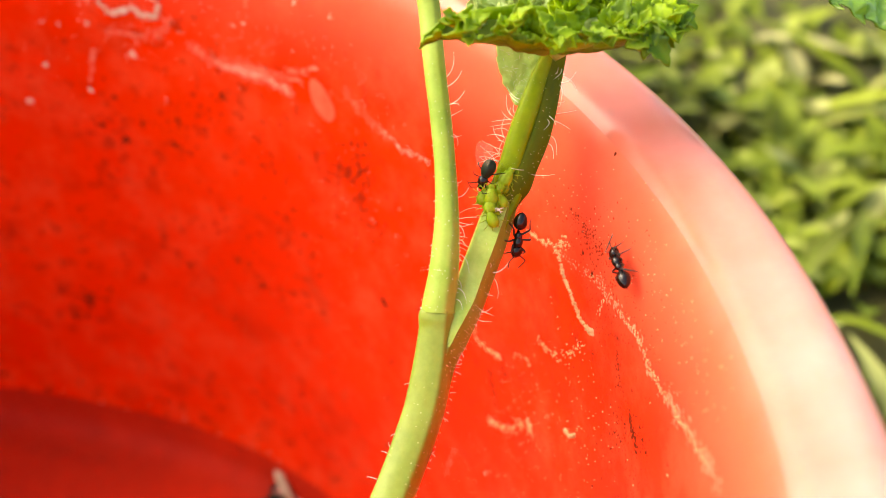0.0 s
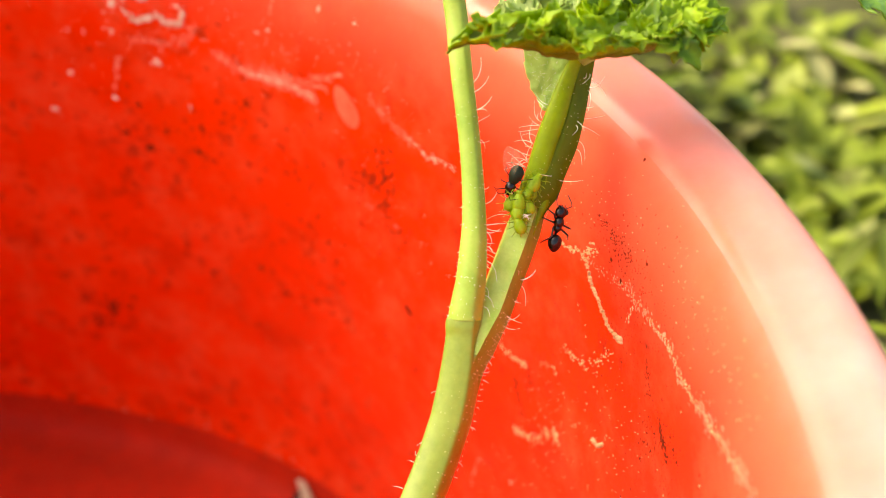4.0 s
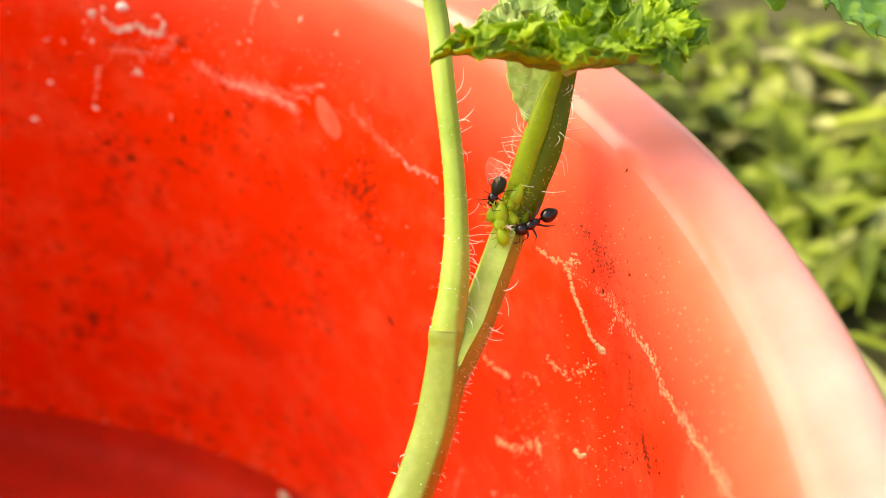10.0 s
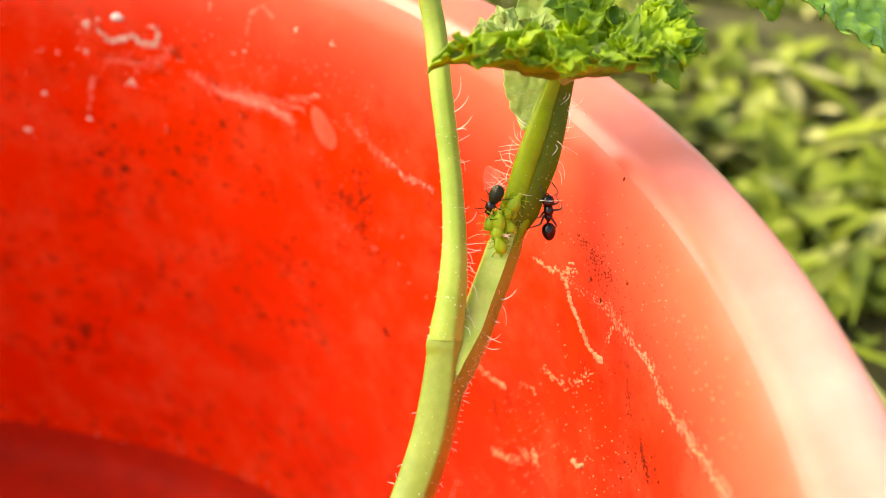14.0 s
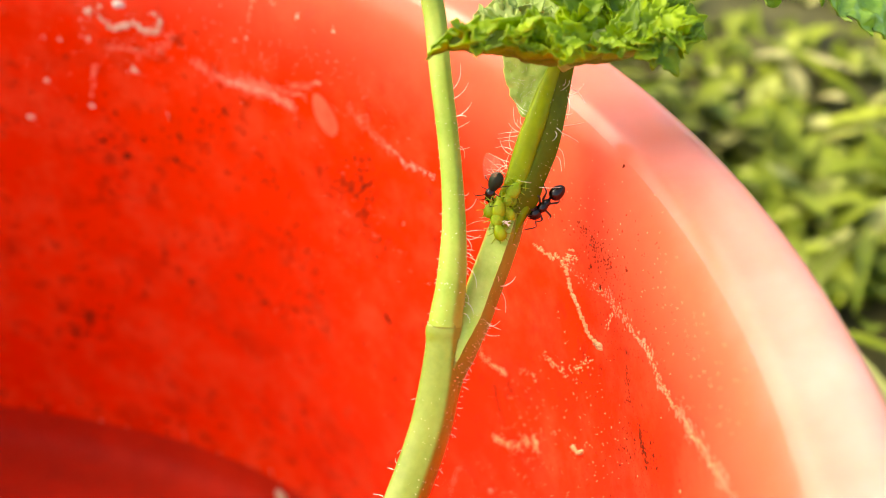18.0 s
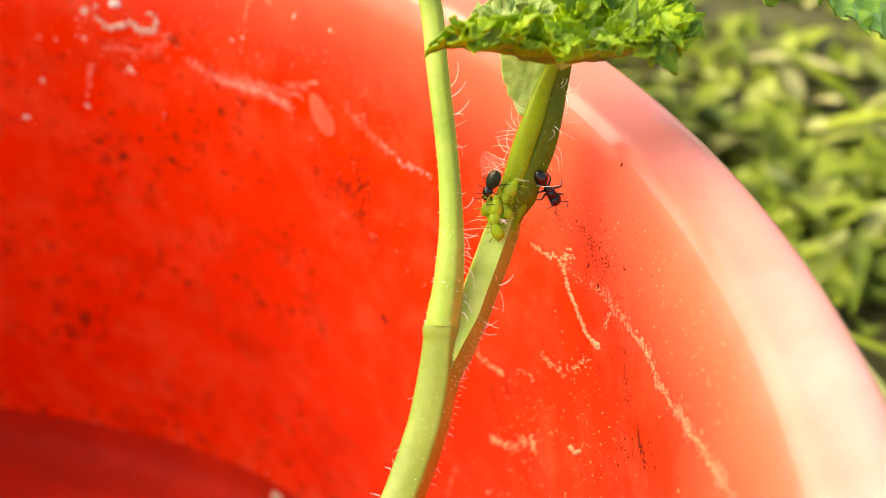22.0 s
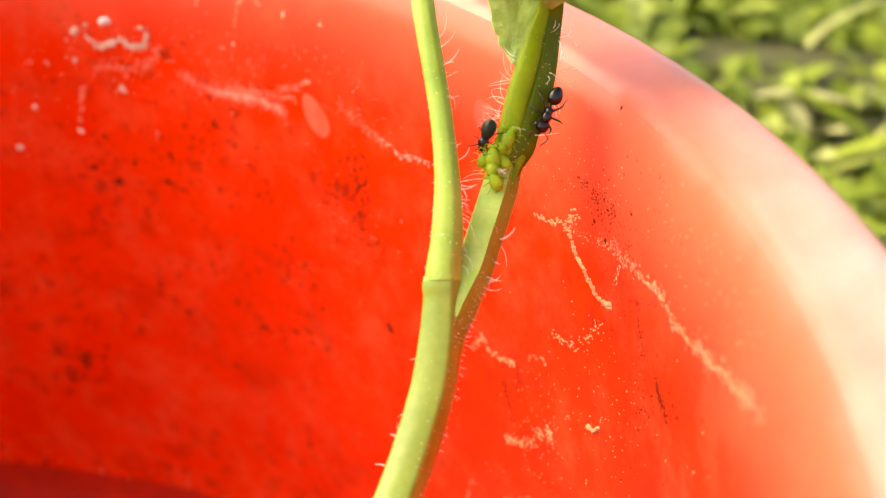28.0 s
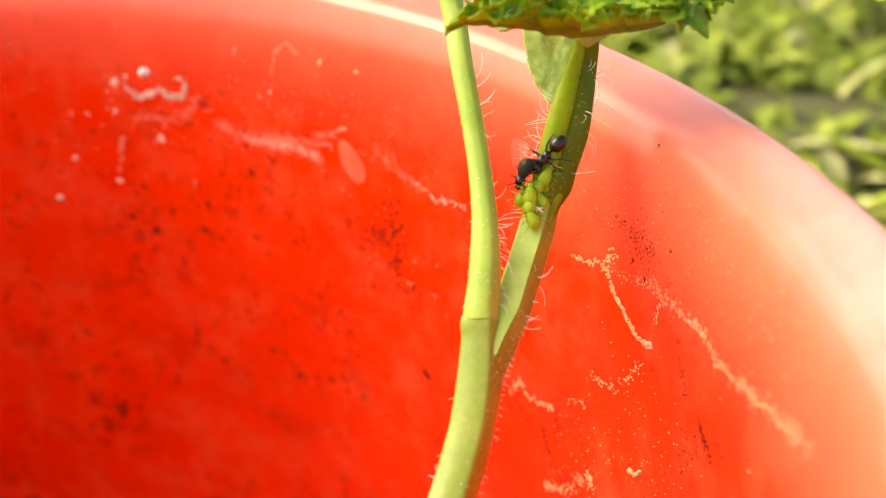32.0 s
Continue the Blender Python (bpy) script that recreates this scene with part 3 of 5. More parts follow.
mark("mould_patch", [(29.4, 49.2), (29.0, 48.0), (28.6, 46.6)], 0.25, 0.13, 8, DIRT, 72, 0.03, "dark brown stain")
mark("mould_patch", [(26.6, 54.6), (26.2, 53.0), (25.6, 51.6)], 0.3, 0.10, 6, DIRT, 73, 0.03, "dark brown stain")
mark("mould_patch", [(-5.2, 69.2), (-6.1, 68.6)], 0.15, 0.2, 9, DIRT, 48, 0.03)
mark("mould_patch", [(58.0, 41.0), (55.5, 47.0), (53.0, 40.0), (60.0, 33.0)], 0.9, 0.18, 2.2, DIRT, 49, 0.03)
mark("grit", [(22.0, 58.0), (17.0, 58.5), (14.0, 55.0), (21.0, 50.0), (27.0, 46.0), (24.0, 40.0)], 2.6, 0.055, 6, CHALK, 50, 0.05)
mark("grit", [(50.0, 52.0), (52.0, 44.0), (62.0, 30.0), (55.0, 30.0), (48.0, 38.0)], 2.6, 0.05, 6, CHALK, 51, 0.05)
mark("grit", [(20.0, 66.0), (12.0, 68.0), (20.0, 62.0), (16.0, 54.0), (8.0, 58.0), (24.0, 48.0), (28.0, 60.0)], 2.4, 0.07, 11, DIRT, 52, 0.04)
mark("grit", [(80.0, 58.0), (70.0, 62.0), (60.0, 63.0), (52.0, 65.0), (46.0, 62.0)], 2.0, 0.055, 6, CRUST, 53, 0.05)
mark("grit", [(30.0, 66.0), (22.0, 70.0), (14.0, 70.5), (4.0, 71.0)], 1.6, 0.05, 6, CHALK, 54, 0.04)
mark("grit", [(90.0, 40.0), (75.0, 44.0), (62.0, 46.0), (55.0, 52.0), (70.0, 30.0), (85.0, 18.0)], 5.0, 0.24, 1.0, FAINT, 55, 0.04)
mark("grit", [(40.0, 20.0), (30.0, 26.0), (20.0, 34.0), (8.0, 46.0), (-4.0, 58.0)], 3.2, 0.11, 9, DIRT, 56, 0.04)
mark("scuff", [(20.5, 64.9), (19.0, 65.7), (17.9, 65.6), (16.2, 65.8), (13.8, 66.3), (11.1, 65.9), (9.0, 66.2), (5.5, 67.3), (2.7, 68.4)], 0.16, 0.075, 12, CHALK, 57, 0.03, "pale abraded streak")
mark("scuff", [(17.9, 65.6), (18.0, 64.6), (18.3, 63.6)], 0.16, 0.08, 18, CHALK, 58, 0.03)

mark("grit", [(36.0, 24.0), (26.0, 34.0), (18.0, 44.0), (10.0, 50.0), (2.0, 60.0)], 3.8, 0.07, 3, CHALK, 59, 0.05)
mark("mould_patch", [(9.0, 52.0), (8.0, 48.0), (7.6, 45.0)], 0.35, 0.15, 10, DIRT, 62, 0.03, "dark brown stain")
mark("mould_patch", [(21.0, 30.0), (20.0, 27.0), (19.0, 25.5)], 0.3, 0.18, 7, DIRT, 63, 0.03, "dark brown stain")

mark("grit", [(88.0, 56.0), (76.0, 48.0), (64.0, 54.0), (56.0, 46.0), (66.0, 36.0), (48.0, 56.0), (44.0, 44.0)], 4.8, 0.30, 1.0, FAINT, 66, 0.04)
mark("grit", [(86.0, 62.0), (74.0, 58.0), (62.0, 64.0), (52.0, 56.0), (42.0, 52.0)], 4.0, 0.07, 1.8, CRUST, 67, 0.05)
mark("mould_patch", [(52.0, 55.0), (49.0, 51.0), (50.0, 47.0)], 1.1, 0.26, 8, FAINT, 68, 0.03, "dark freckled mould patch")
mark("mould_patch", [(14.0, 56.0), (12.6, 59.5), (11.2, 61.5), (10.0, 61.0)], 0.7, 0.15, 7, DIRT, 69, 0.03, "dark brown stain")
mark("scale_deposit", [(88.0, 8.6), (80.0, 8.2), (74.0, 8.4), (66.0, 8.0), (58.0, 8.4)], 0.7, 0.13, 0.6, ROOT, 81, 0.12, "crumbly deposit along the bottom corner")
mark("mould_patch", [(95.0, 9.2), (82.0, 8.4), (70.0, 9.0), (60.0, 8.4)], 1.2, 0.24, 0.8, DIRT, 82, 0.25, "dark dirt along the bottom corner")
mark("grit", [(34.0, 26.0), (24.0, 36.0), (14.0, 46.0), (4.0, 56.0), (20.0, 58.0)], 4.5, 0.15, 3, DIRT, 64, 0.04)
dots("mould_spot", [(30.6, 27.6), (33.7, 16.5), (10.6, 61.6), (9.9, 61.3), (9.2, 61.1), (35.5, 13.1), (30.3, 23.0), (31.0, 23.9), (29.5, 21.9), (17.6, 68.7), (19.8, 65.5), (17.9, 39.2), (15.9, 43.7), (27.3, 47.9), (14.7, 50.8), (2.9, 60.6), (-2.7, 60.8), (22.3, 21.1)], 0.26, DIRT, 65, 0.05)

# ---- on the pot's bottom ----
rng_floor = random.Random(61)


def lump(centre, size, seed, flat=0.6):
    """An uneven crumb: a ball pushed in and out by noise."""
    v, f = blob(centre, (size, size, size * flat), rings=12, sides=16)
    c = Vector(centre)
    out = []
    for p in v:
        d = p - c
        out.append(c + d * (1 + 0.55 * noise.noise(p * (1.1 / size) + Vector((seed, 0, 0))) + 0.25 * noise.noise(p * (3.1 / size) + Vector((0, seed, 0)))))
    return out, f


clump = thing("soil_clump", (30, 47, 4.0), "dark wet clump of potting soil with a pale root piece", "soil")
pieces = [lump((30.6 + 0.28 * (y - 47) + rng_floor.uniform(-1.4, 1.4), y, 4.6 + rng_floor.uniform(0, 0.6)), rng_floor.uniform(0.5, 1.2), k) for k, y in enumerate(np.linspace(43.2, 54.5, 20).tolist())]
for piece in pieces + [lump((28.8, 43.8, 4.7), 1.5, 3), lump((30.2, 45.6, 4.9), 2.1, 4), lump((30.6, 47.6, 5.0), 1.9, 7), lump((31.0, 53.0, 5.4), 1.4, 5), lump((33.8, 51.8, 5.2), 1.1, 6), lump((35.6, 49.6, 5.0), 0.9, 8), lump((37.0, 48.0, 5.0), 0.7, 9)]:
    link_mesh("soil_lump", *piece, EARTH, clump)
link_mesh("root_piece", *tube([(30.6, 53.2, 6.4, 0.45), (31.6, 50.8, 6.5, 0.6), (32.4, 49.4, 6.3, 0.55), (33.4, 48.6, 5.8, 0.3)], 10), ROOT, clump, "pale broken root")
for k, (x, y, s) in enumerate([(17.2, 39.6, 0.7), (23.9, 34.7, 1.3), (12.6, 45.5, 0.35), (26.6, 37.6, 0.3), (22.0, 41.2, 0.3), (20.5, 46.0, 0.3)]):
    crumb = link_mesh("soil_crumb", *merge(lump((x, y, 4.2), s, 20 + k, 0.45), lump((x + s, y + 1.4 * s, 4.15), s * 0.6, 40 + k, 0.45)), EARTH)
    tagged(crumb, "small dark crumb of soil on the pot bottom", "soil", "soil crumbs")
strip_line = smooth_path([(30.8, 50.6, 4.9, 0), (34.6, 47.7, 5.0, 0), (40.5, 43.3, 5.5, 0), (45.8, 39.6, 6.6, 0), (51.0, 32.9, 10.4, 0), (55.2, 26.6, 14.6, 0)], 6)
sv, sf = [], []
for i, row in enumerate(strip_line):
    wide = 0.7 + 0.75 * i / len(strip_line)
    c = Vector(row[:3].tolist())
    side = Vector((0.55, 0.78, 0.25)).normalized() * wide
    sv += [c - side, c - side * 0.9 + Vector((0, 0, 0.22)), c + side * 0.9 + Vector((0, 0, 0.22)), c + side]
for i in range(len(strip_line) - 1):
    a = 4 * i
    sf += [(a + k, a + (k + 1) % 4, a + 4 + (k + 1) % 4, a + 4 + k) for k in range(4)]
sf += [(3, 2, 1, 0), tuple(len(sv) - 4 + k for k in range(4))]
strip = link_mesh("film_strip", sv, sf, TAPE)
edge_line = [(row[0] * 1.008, row[1] * 1.008, row[2] + 1.9, 0.2) for row in strip_line[10:]]
link_mesh("strip_edge", *tube(edge_line, 8), TAPE, strip)
tagged(strip, "pale pink plastic strip lying against the pot wall", "strip")

# ---- plant ----
plant = thing("plant", (41.7, 1.2, 4.0), "young hairy green plant with a leaning stem and crinkled leaves", "plant")
STEM_LINE = smooth_path([(36.0, -9.0, 4.0, 2.0), (37.0, -7.0, 25, 2.0), (39.6, -2.6, 43, 1.95), (41.97, 1.58, 50.66, 1.79), (43.21, 3.52, 52.32, 1.62), (44.5, 5.81, 54.62, 1.41), (45.77, 8.21, 56.83, 1.37), (46.88, 10.64, 59.04, 1.36), (47.8, 12.93, 61.43, 1.36),
    (48.28, 14.66, 63.31, 1.30), (48.76, 15.55, 64.3, 1.27), (49.33, 16.39, 65.06, 1.17), (49.85, 17.45, 65.54, 1.11), (50.4, 18.86, 66.66, 1.12), (50.98, 20.08, 67.97, 1.12), (51.54, 21.4, 69.21, 1.11), (52.0, 22.36, 70.2, 1.15), (52.55, 23.13, 71.08, 1.16), (53.02, 23.8, 71.93, 1.09),
    (53.65, 24.76, 73.44, 1.06), (54.02, 25.61, 75.0, 0.98), (54.32, 26.48, 76.52, 0.87), (54.56, 26.87, 77.89, 0.75), (54.76, 26.91, 79.71, 0.66), (56.2, 29.1, 81.8, 0.6), (57.3, 32.0, 83.6, 0.5)], 8)
SIDE_LINE = smooth_path([(51.76, 22.56, 70.56, 0.63), (52.01, 22.90, 71.42, 0.77), (52.27, 23.36, 72.17, 0.81), (52.69, 24.31, 73.67, 0.82), (53.20, 25.16, 75.22, 0.77), (53.68, 26.11, 76.69, 0.64), (54.11, 26.59, 78.02, 0.50), (54.35, 26.62, 79.53, 0.41)], 8)
PETIOLE_LINE = smooth_path([(48.19, 16.07, 65.82, 1.11), (48.19, 16.44, 66.30, 1.07), (48.37, 17.55, 67.62, 0.97), (48.42, 18.64, 68.93, 0.89), (48.40, 19.78, 70.21, 0.79), (48.28, 20.98, 71.45, 0.72), (48.10, 22.17, 72.70, 0.67), (47.86, 23.34, 73.97, 0.65), (47.58, 24.53, 75.24, 0.64),
    (47.28, 25.73, 76.50, 0.64), (47.00, 26.96, 77.76, 0.63), (46.44, 29.42, 80.32, 0.64), (44.9, 31.8, 85.0, 0.58), (43.9, 34.5, 88.0, 0.56)], 8)


def stem_piece(name, line, mats, corner_at, label, sharp=0.8, sides=60, corners=5):
    """A five-sided stem; the face before the corner that looks to the open side can have a material of its own."""
    v, f = tube(line, sides, corners=corners, corner_at=corner_at, sharp=sharp)
    if len(mats) == 1:
        return link_mesh(name, v, f, mats[0], plant, label)
    first, width = round((corner_at - 720 / corners) % 360 / 360 * sides), 2 * sides // corners
    face = [q for q in f if len(q) == 4 and width * max(0.0, 1 - max(0, min(q[0] // sides - 14, len(line) - 10 - q[0] // sides)) / 20) <= (q[0] % sides - first) % sides < width]
    link_mesh(name, v, [q for q in f if q not in set(face)], mats[0], plant, label)
    used = sorted({i for q in face for i in q})
    at = {i: k for k, i in enumerate(used)}
    return link_mesh("stem_channel", [v[i] for i in used], [tuple(at[i] for i in q) for q in face], mats[1], plant, "pale flat channel down the stem")


MAIN_LINE = np.vstack([STEM_LINE[:60], smooth_path([(47.62, 12.45, 60.92, 1.36), (47.86, 13.35, 62.0, 1.35), (48.05, 14.4, 63.3, 1.30), (48.13, 15.15, 64.3, 1.24), (48.16, 15.65, 65.0, 1.20), (48.15, 15.98, 65.48, 1.25), (48.18, 16.18, 65.80, 1.21), (48.18, 16.28, 65.94, 1.12)], 6)])
stem_piece("stem", MAIN_LINE, [STEM], -74, "angular yellow-green main stem with a swollen node", 0.55, 60, 4)
NODE = 136
inner = STEM_LINE[62 : NODE + 9].copy()
inner[:18, 3] *= np.linspace(0.72, 1.0, 18)
inner[-26:, 3] *= np.linspace(1.0, 0.35, 26)
stem_piece("internode", inner, [STEM, CHANNEL], -72, "green stem between two nodes, pale on one face")
upper = STEM_LINE[NODE - 22 :].copy()
upper[:30, 3] *= np.interp(np.arange(30), [0, 10, 20, 29], [0.40, 0.86, 1.10, 1.0])
stem_piece("upper_stem", upper, [SHOOT_SHADED], -20, "green hairy young upper stem", 0.5)
link_mesh("side_shoot", *tube(SIDE_LINE, 32, corners=4, corner_at=-60, sharp=0.35), SHOOT_LIT, plant, "bright yellow-green side shoot")
link_mesh("petiole", *tube([(x, y, z, r * (1.0 if z < 70 else min(1.16, 1.0 + 0.02 * (z - 70)))) for x, y, z, r in PETIOLE_LINE.tolist()], 48, corners=4, corner_at=-70, sharp=0.3), PETIOLE, plant, "smooth pale green leaf stalk")
ridge_top = [(x + 0.62, y - 0.62, z + 0.25, r) for x, y, z, r in ((51.0, 20.3, 68.1, 0.10), (51.45, 21.3, 69.1, 0.17), (51.75, 22.0, 69.75, 0.26), (52.05, 22.6, 70.35, 0.36), (52.3, 23.1, 70.75, 0.28))]
link_mesh("leaf_scar", *tube(smooth_path(ridge_top, 5), 16), SHOOT_LIT, plant, "pale raised ridge ending at the node")


def part_way(line, z):
    """The fraction of a rising line's length at which it reaches the height z."""
    return float(np.argmin(np.abs(line[:, 2] - z))) / (len(line) - 1)


# torn stub of an old leaf stalk
STUB_AXIS = Vector((0.36, 0.50, 0.79)).normalized()
stub_line = smooth_path([(42.6, 1.9, 50.6, 1.25), (43.7, 2.8, 52.6, 1.45), (44.8, 3.6, 54.4, 1.5), (45.8, 4.3, 56.3, 1.48), (46.6, 5.0, 58.0, 1.46)], 6)
v, f = tube(stub_line, 28, 0.03, 5, caps=False)
n_last = len(v) - 28
rim_mid = Vector((46.6, 5.0, 58.0))
for k in range(28):
    out = (v[n_last + k] - rim_mid).normalized()
    rise = 0.75 * max(0, -out.y) - 0.9 * max(0, out.y) + 0.55 * max(0, out.x) ** 3 + 0.35 * max(0, -out.x) ** 3 - 0.25 + 0.09 * math.sin(k * 2.3)
    v[n_last + k] = v[n_last + k] + STUB_AXIS * rise + out * 0.08
inner = [p.lerp(rim_mid, 0.07) for p in v[n_last:]] + [p.lerp(rim_mid, 0.2) - STUB_AXIS * 0.45 for p in v[n_last:]] + [p.lerp(rim_mid, 0.6) - STUB_AXIS * 0.6 for p in v[n_last:]]
k0 = len(v)
torn_edge = [q for q in f if max(q) >= n_last]
f = [q for q in f if max(q) < n_last]
stub = link_mesh("stalk_stub", v + inner[:28], f + [(n_last + k, n_last + (k + 1) % 28, k0 + (k + 1) % 28, k0 + k) for k in range(28)], STUB, plant, "short torn stub of a broken leaf stalk")
link_mesh("torn_face", inner, [(28 * r + k, 28 * r + (k + 1) % 28, 28 * r + 28 + (k + 1) % 28, 28 * r + 28 + k) for r in (0, 1) for k in range(28)] + [tuple(range(56, 84))], CUT, stub, "pale torn pith")
link_mesh("torn_edge", v, torn_edge, CUT, stub, "pale membranous torn edge")
tip = max(v[n_last:], key=lambda p: p.x + 0.5 * p.z)
link_mesh("torn_fibre", *tube(smooth_path([(*(tip - STUB_AXIS * 0.3), 0.2), (*(tip + Vector((0.1, 0.1, 0.3))), 0.13), (*(tip + Vector((0.25, 0.25, 0.75))), 0.10), (*(tip + Vector((0.5, 0.4, 1.1))), 0.09), (*(tip + Vector((0.75, 0.4, 1.05))), 0.07), (*(tip + Vector((0.8, 0.3, 0.85))), 0.05)], 6), 8), CUT, stub, "pale curled torn fibre")


# hairs and gland dots
def hair(root, out, length, curl, rng, thick=0.035):
    d = Vector(out).normalized()
    bend = Vector((rng.gauss(0, 1), rng.gauss(0, 1), rng.gauss(0, 1)))
    bend = (bend - bend.dot(d) * d).normalized()
    rows, p = [], Vector(root)
    n = 8
    for i in range(n + 1):
        rows.append((*p, thick * (1 - 0.75 * i / n)))
        d = (d + bend * curl / n).normalized()
        p = p + d * length / n
    return tube(rows, 5, side=(0.3, 0.5, 0.8))


def surface_spot(line, f, around):
    """A spot on a tube at the fraction f of its length; around in degrees from +x towards the camera side."""
    i = min(int(f * (len(line) - 1)), len(line) - 2)
    c = Vector(line[i][:3].tolist())
    d = (Vector(line[i + 1][:3].tolist()) - c).normalized()
    u = (Vector((1, 0, 0)) - d.x * d).normalized()
    w = u.cross(d)
    if w.y > 0:
        w = -w
    a = radians(around)
    o = u * math.cos(a) + w * math.sin(a)
    return c + o * float(line[i][3]) * 0.97, o


def hairs(name, line, f0, f1, count, around, length, curl, seed, thick=0.03):
    rng = random.Random(seed)
    out = []
    for _ in range(count):
        p, o = surface_spot(line, rng.uniform(f0, f1), rng.uniform(*around))
        o = o + Vector((rng.gauss(0, 0.25), rng.gauss(0, 0.25), rng.gauss(0.05, 0.3)))
        out.append(hair(p, o, rng.uniform(*length), rng.uniform(0, curl), rng, thick))
    return tagged(link_mesh(name, *merge(*out), HAIR, plant), "fine pale plant hairs", kind="stuff")


def hair_zone(name, line, z0, z1, *rest):
    hairs(name, line, part_way(line, z0), part_way(line, z1), *rest)


hair_zone("stem_hairs", SIDE_LINE, 71.6, 75.6, 30, (165, 210), (0.8, 2.0), 4.6, 71, 0.027)
hair_zone("stem_hairs", STEM_LINE, 66.2, 70.4, 15, (150, 200), (0.7, 1.7), 3.0, 72, 0.019)
hair_zone("stem_hairs", STEM_LINE, 65.2, 67.6, 7, (-10, 60), (0.8, 1.6), 2.4, 73, 0.026)
hair_zone("stem_hairs", STEM_LINE, 71.0, 77.5, 15, (-15, 80), (0.6, 1.5), 6.5, 74, 0.024)
hair_zone("stem_hairs", STEM_LINE, 54.0, 64.0, 8, (150, 190), (0.3, 0.8), 2.5, 75, 0.026)
hair_zone("stem_hairs", STEM_LINE, 49.0, 54.5, 10, (150, 195), (0.8, 1.6), 3.5, 80, 0.050)
hair_zone("stem_bristles", STEM_LINE, 58.0, 66.5, 26, (-25, 15), (0.15, 0.4), 2.0, 85, 0.03)
hair_zone("stalk_hairs", PETIOLE_LINE, 66.0, 75.5, 15, (-15, 20), (0.4, 1.5), 3.0, 76, 0.026)
hair_zone("stalk_hairs", PETIOLE_LINE, 75.3, 76.9, 4, (-5, 30), (1.3, 2.0), 2.6, 77, 0.034)
hair_zone("stalk_fuzz", PETIOLE_LINE, 66.0, 82.0, 260, (-180, 180), (0.05, 0.14), 0.8, 78, 0.024)


def glands(name, line, z0, z1, count, around, seed, size=0.03):
    """Tiny pale gland beads that stud the stem."""
    rng = random.Random(seed)
    out = []
    for _ in range(count):
        p, o = surface_spot(line, rng.uniform(part_way(line, z0), part_way(line, z1)), rng.uniform(*around))
        s = size * rng.uniform(0.6, 1.3)
        out.append(blob(p + o * 0.02, (s, s, s), None, 4, 6))
    tagged(link_mesh(name, *merge(*out), GLAND, plant), "tiny pale gland beads", kind="stuff")


glands("stem_glands", STEM_LINE, 52.0, 65.5, 260, (-5, 80), 86)
glands("stem_glands", STEM_LINE, 52.0, 65.0, 70, (75, 150), 87, 0.02)
glands("shoot_glands", STEM_LINE, 66.0, 77.0, 120, (-10, 100), 88, 0.026)
glands("shoot_glands", SIDE_LINE, 71.5, 77.0, 30, (40, 190), 89, 0.017)


# ---- leaves ----
def blade(base, tip, facing, width, seed, mat, parent, name="leaflet", teeth=5, pucker=0.10, fold=0.35, curl=0.25, label="", nu=32, nv=16, jag=0.5, quilt=0.0):
    """A toothed, puckered leaf from base to tip; facing is the side that its face looks to."""
    rng = random.Random(seed)
    b, t = Vector(base), Vector(tip)
    long = (t - b).length
    d = (t - b).normalized()
    n = Vector(facing)
    n = (n - n.dot(d) * d).normalized()
    s = d.cross(n)
    verts, faces = [], []
    off = Vector((rng.uniform(0, 50), rng.uniform(0, 50), rng.uniform(0, 50)))
    for i in range(nu + 1):
        u = i / nu
        w = width * 0.5 * (math.sin(math.pi * min(1, u * 0.93 + 0.05)) ** 0.75) * (1 - 0.25 * u)
        saw = (u * teeth) % 1.0
        for j in range(nv + 1):
            v = 2 * j / nv - 1
            edge = abs(v) ** 3
            across = w * v * (1 + jag * edge * (saw - 0.45))
            ahead = long * u + edge * w * 0.7 * jag * (saw - 0.3)
            lift = fold * abs(across) - curl * long * u * u
            vein = abs(math.sin(math.pi * (u * teeth - 0.8 * abs(v))))
            lift += 0.45 * pucker * width * (vein - 0.5) * min(1, 2.5 * abs(v)) * (1 - 0.3 * edge)
            p = b + d * ahead + s * across + n * lift
            q = p * 0.9 + off
            p += n * (pucker * 1.3 * width * noise.noise(q)) + n * (pucker * 0.5 * width * noise.noise(q * 3.1)) + s * (0.05 * width * noise.noise(q * 1.7))
            if quilt:
                p = p - n * (quilt * noise.voronoi(q * 0.95)[0][0])
            verts.append(p)
    for i in range(nu):
        for j in range(nv):
            a = i * (nv + 1) + j
            faces.append((a, a + 1, a + nv + 2, a + nv + 1))
    ob = link_mesh(name, verts, faces, mat, parent, label)
    thick = ob.modifiers.new("thickness", "SOLIDIFY")
    thick.thickness = 0.12 * MM
    return ob


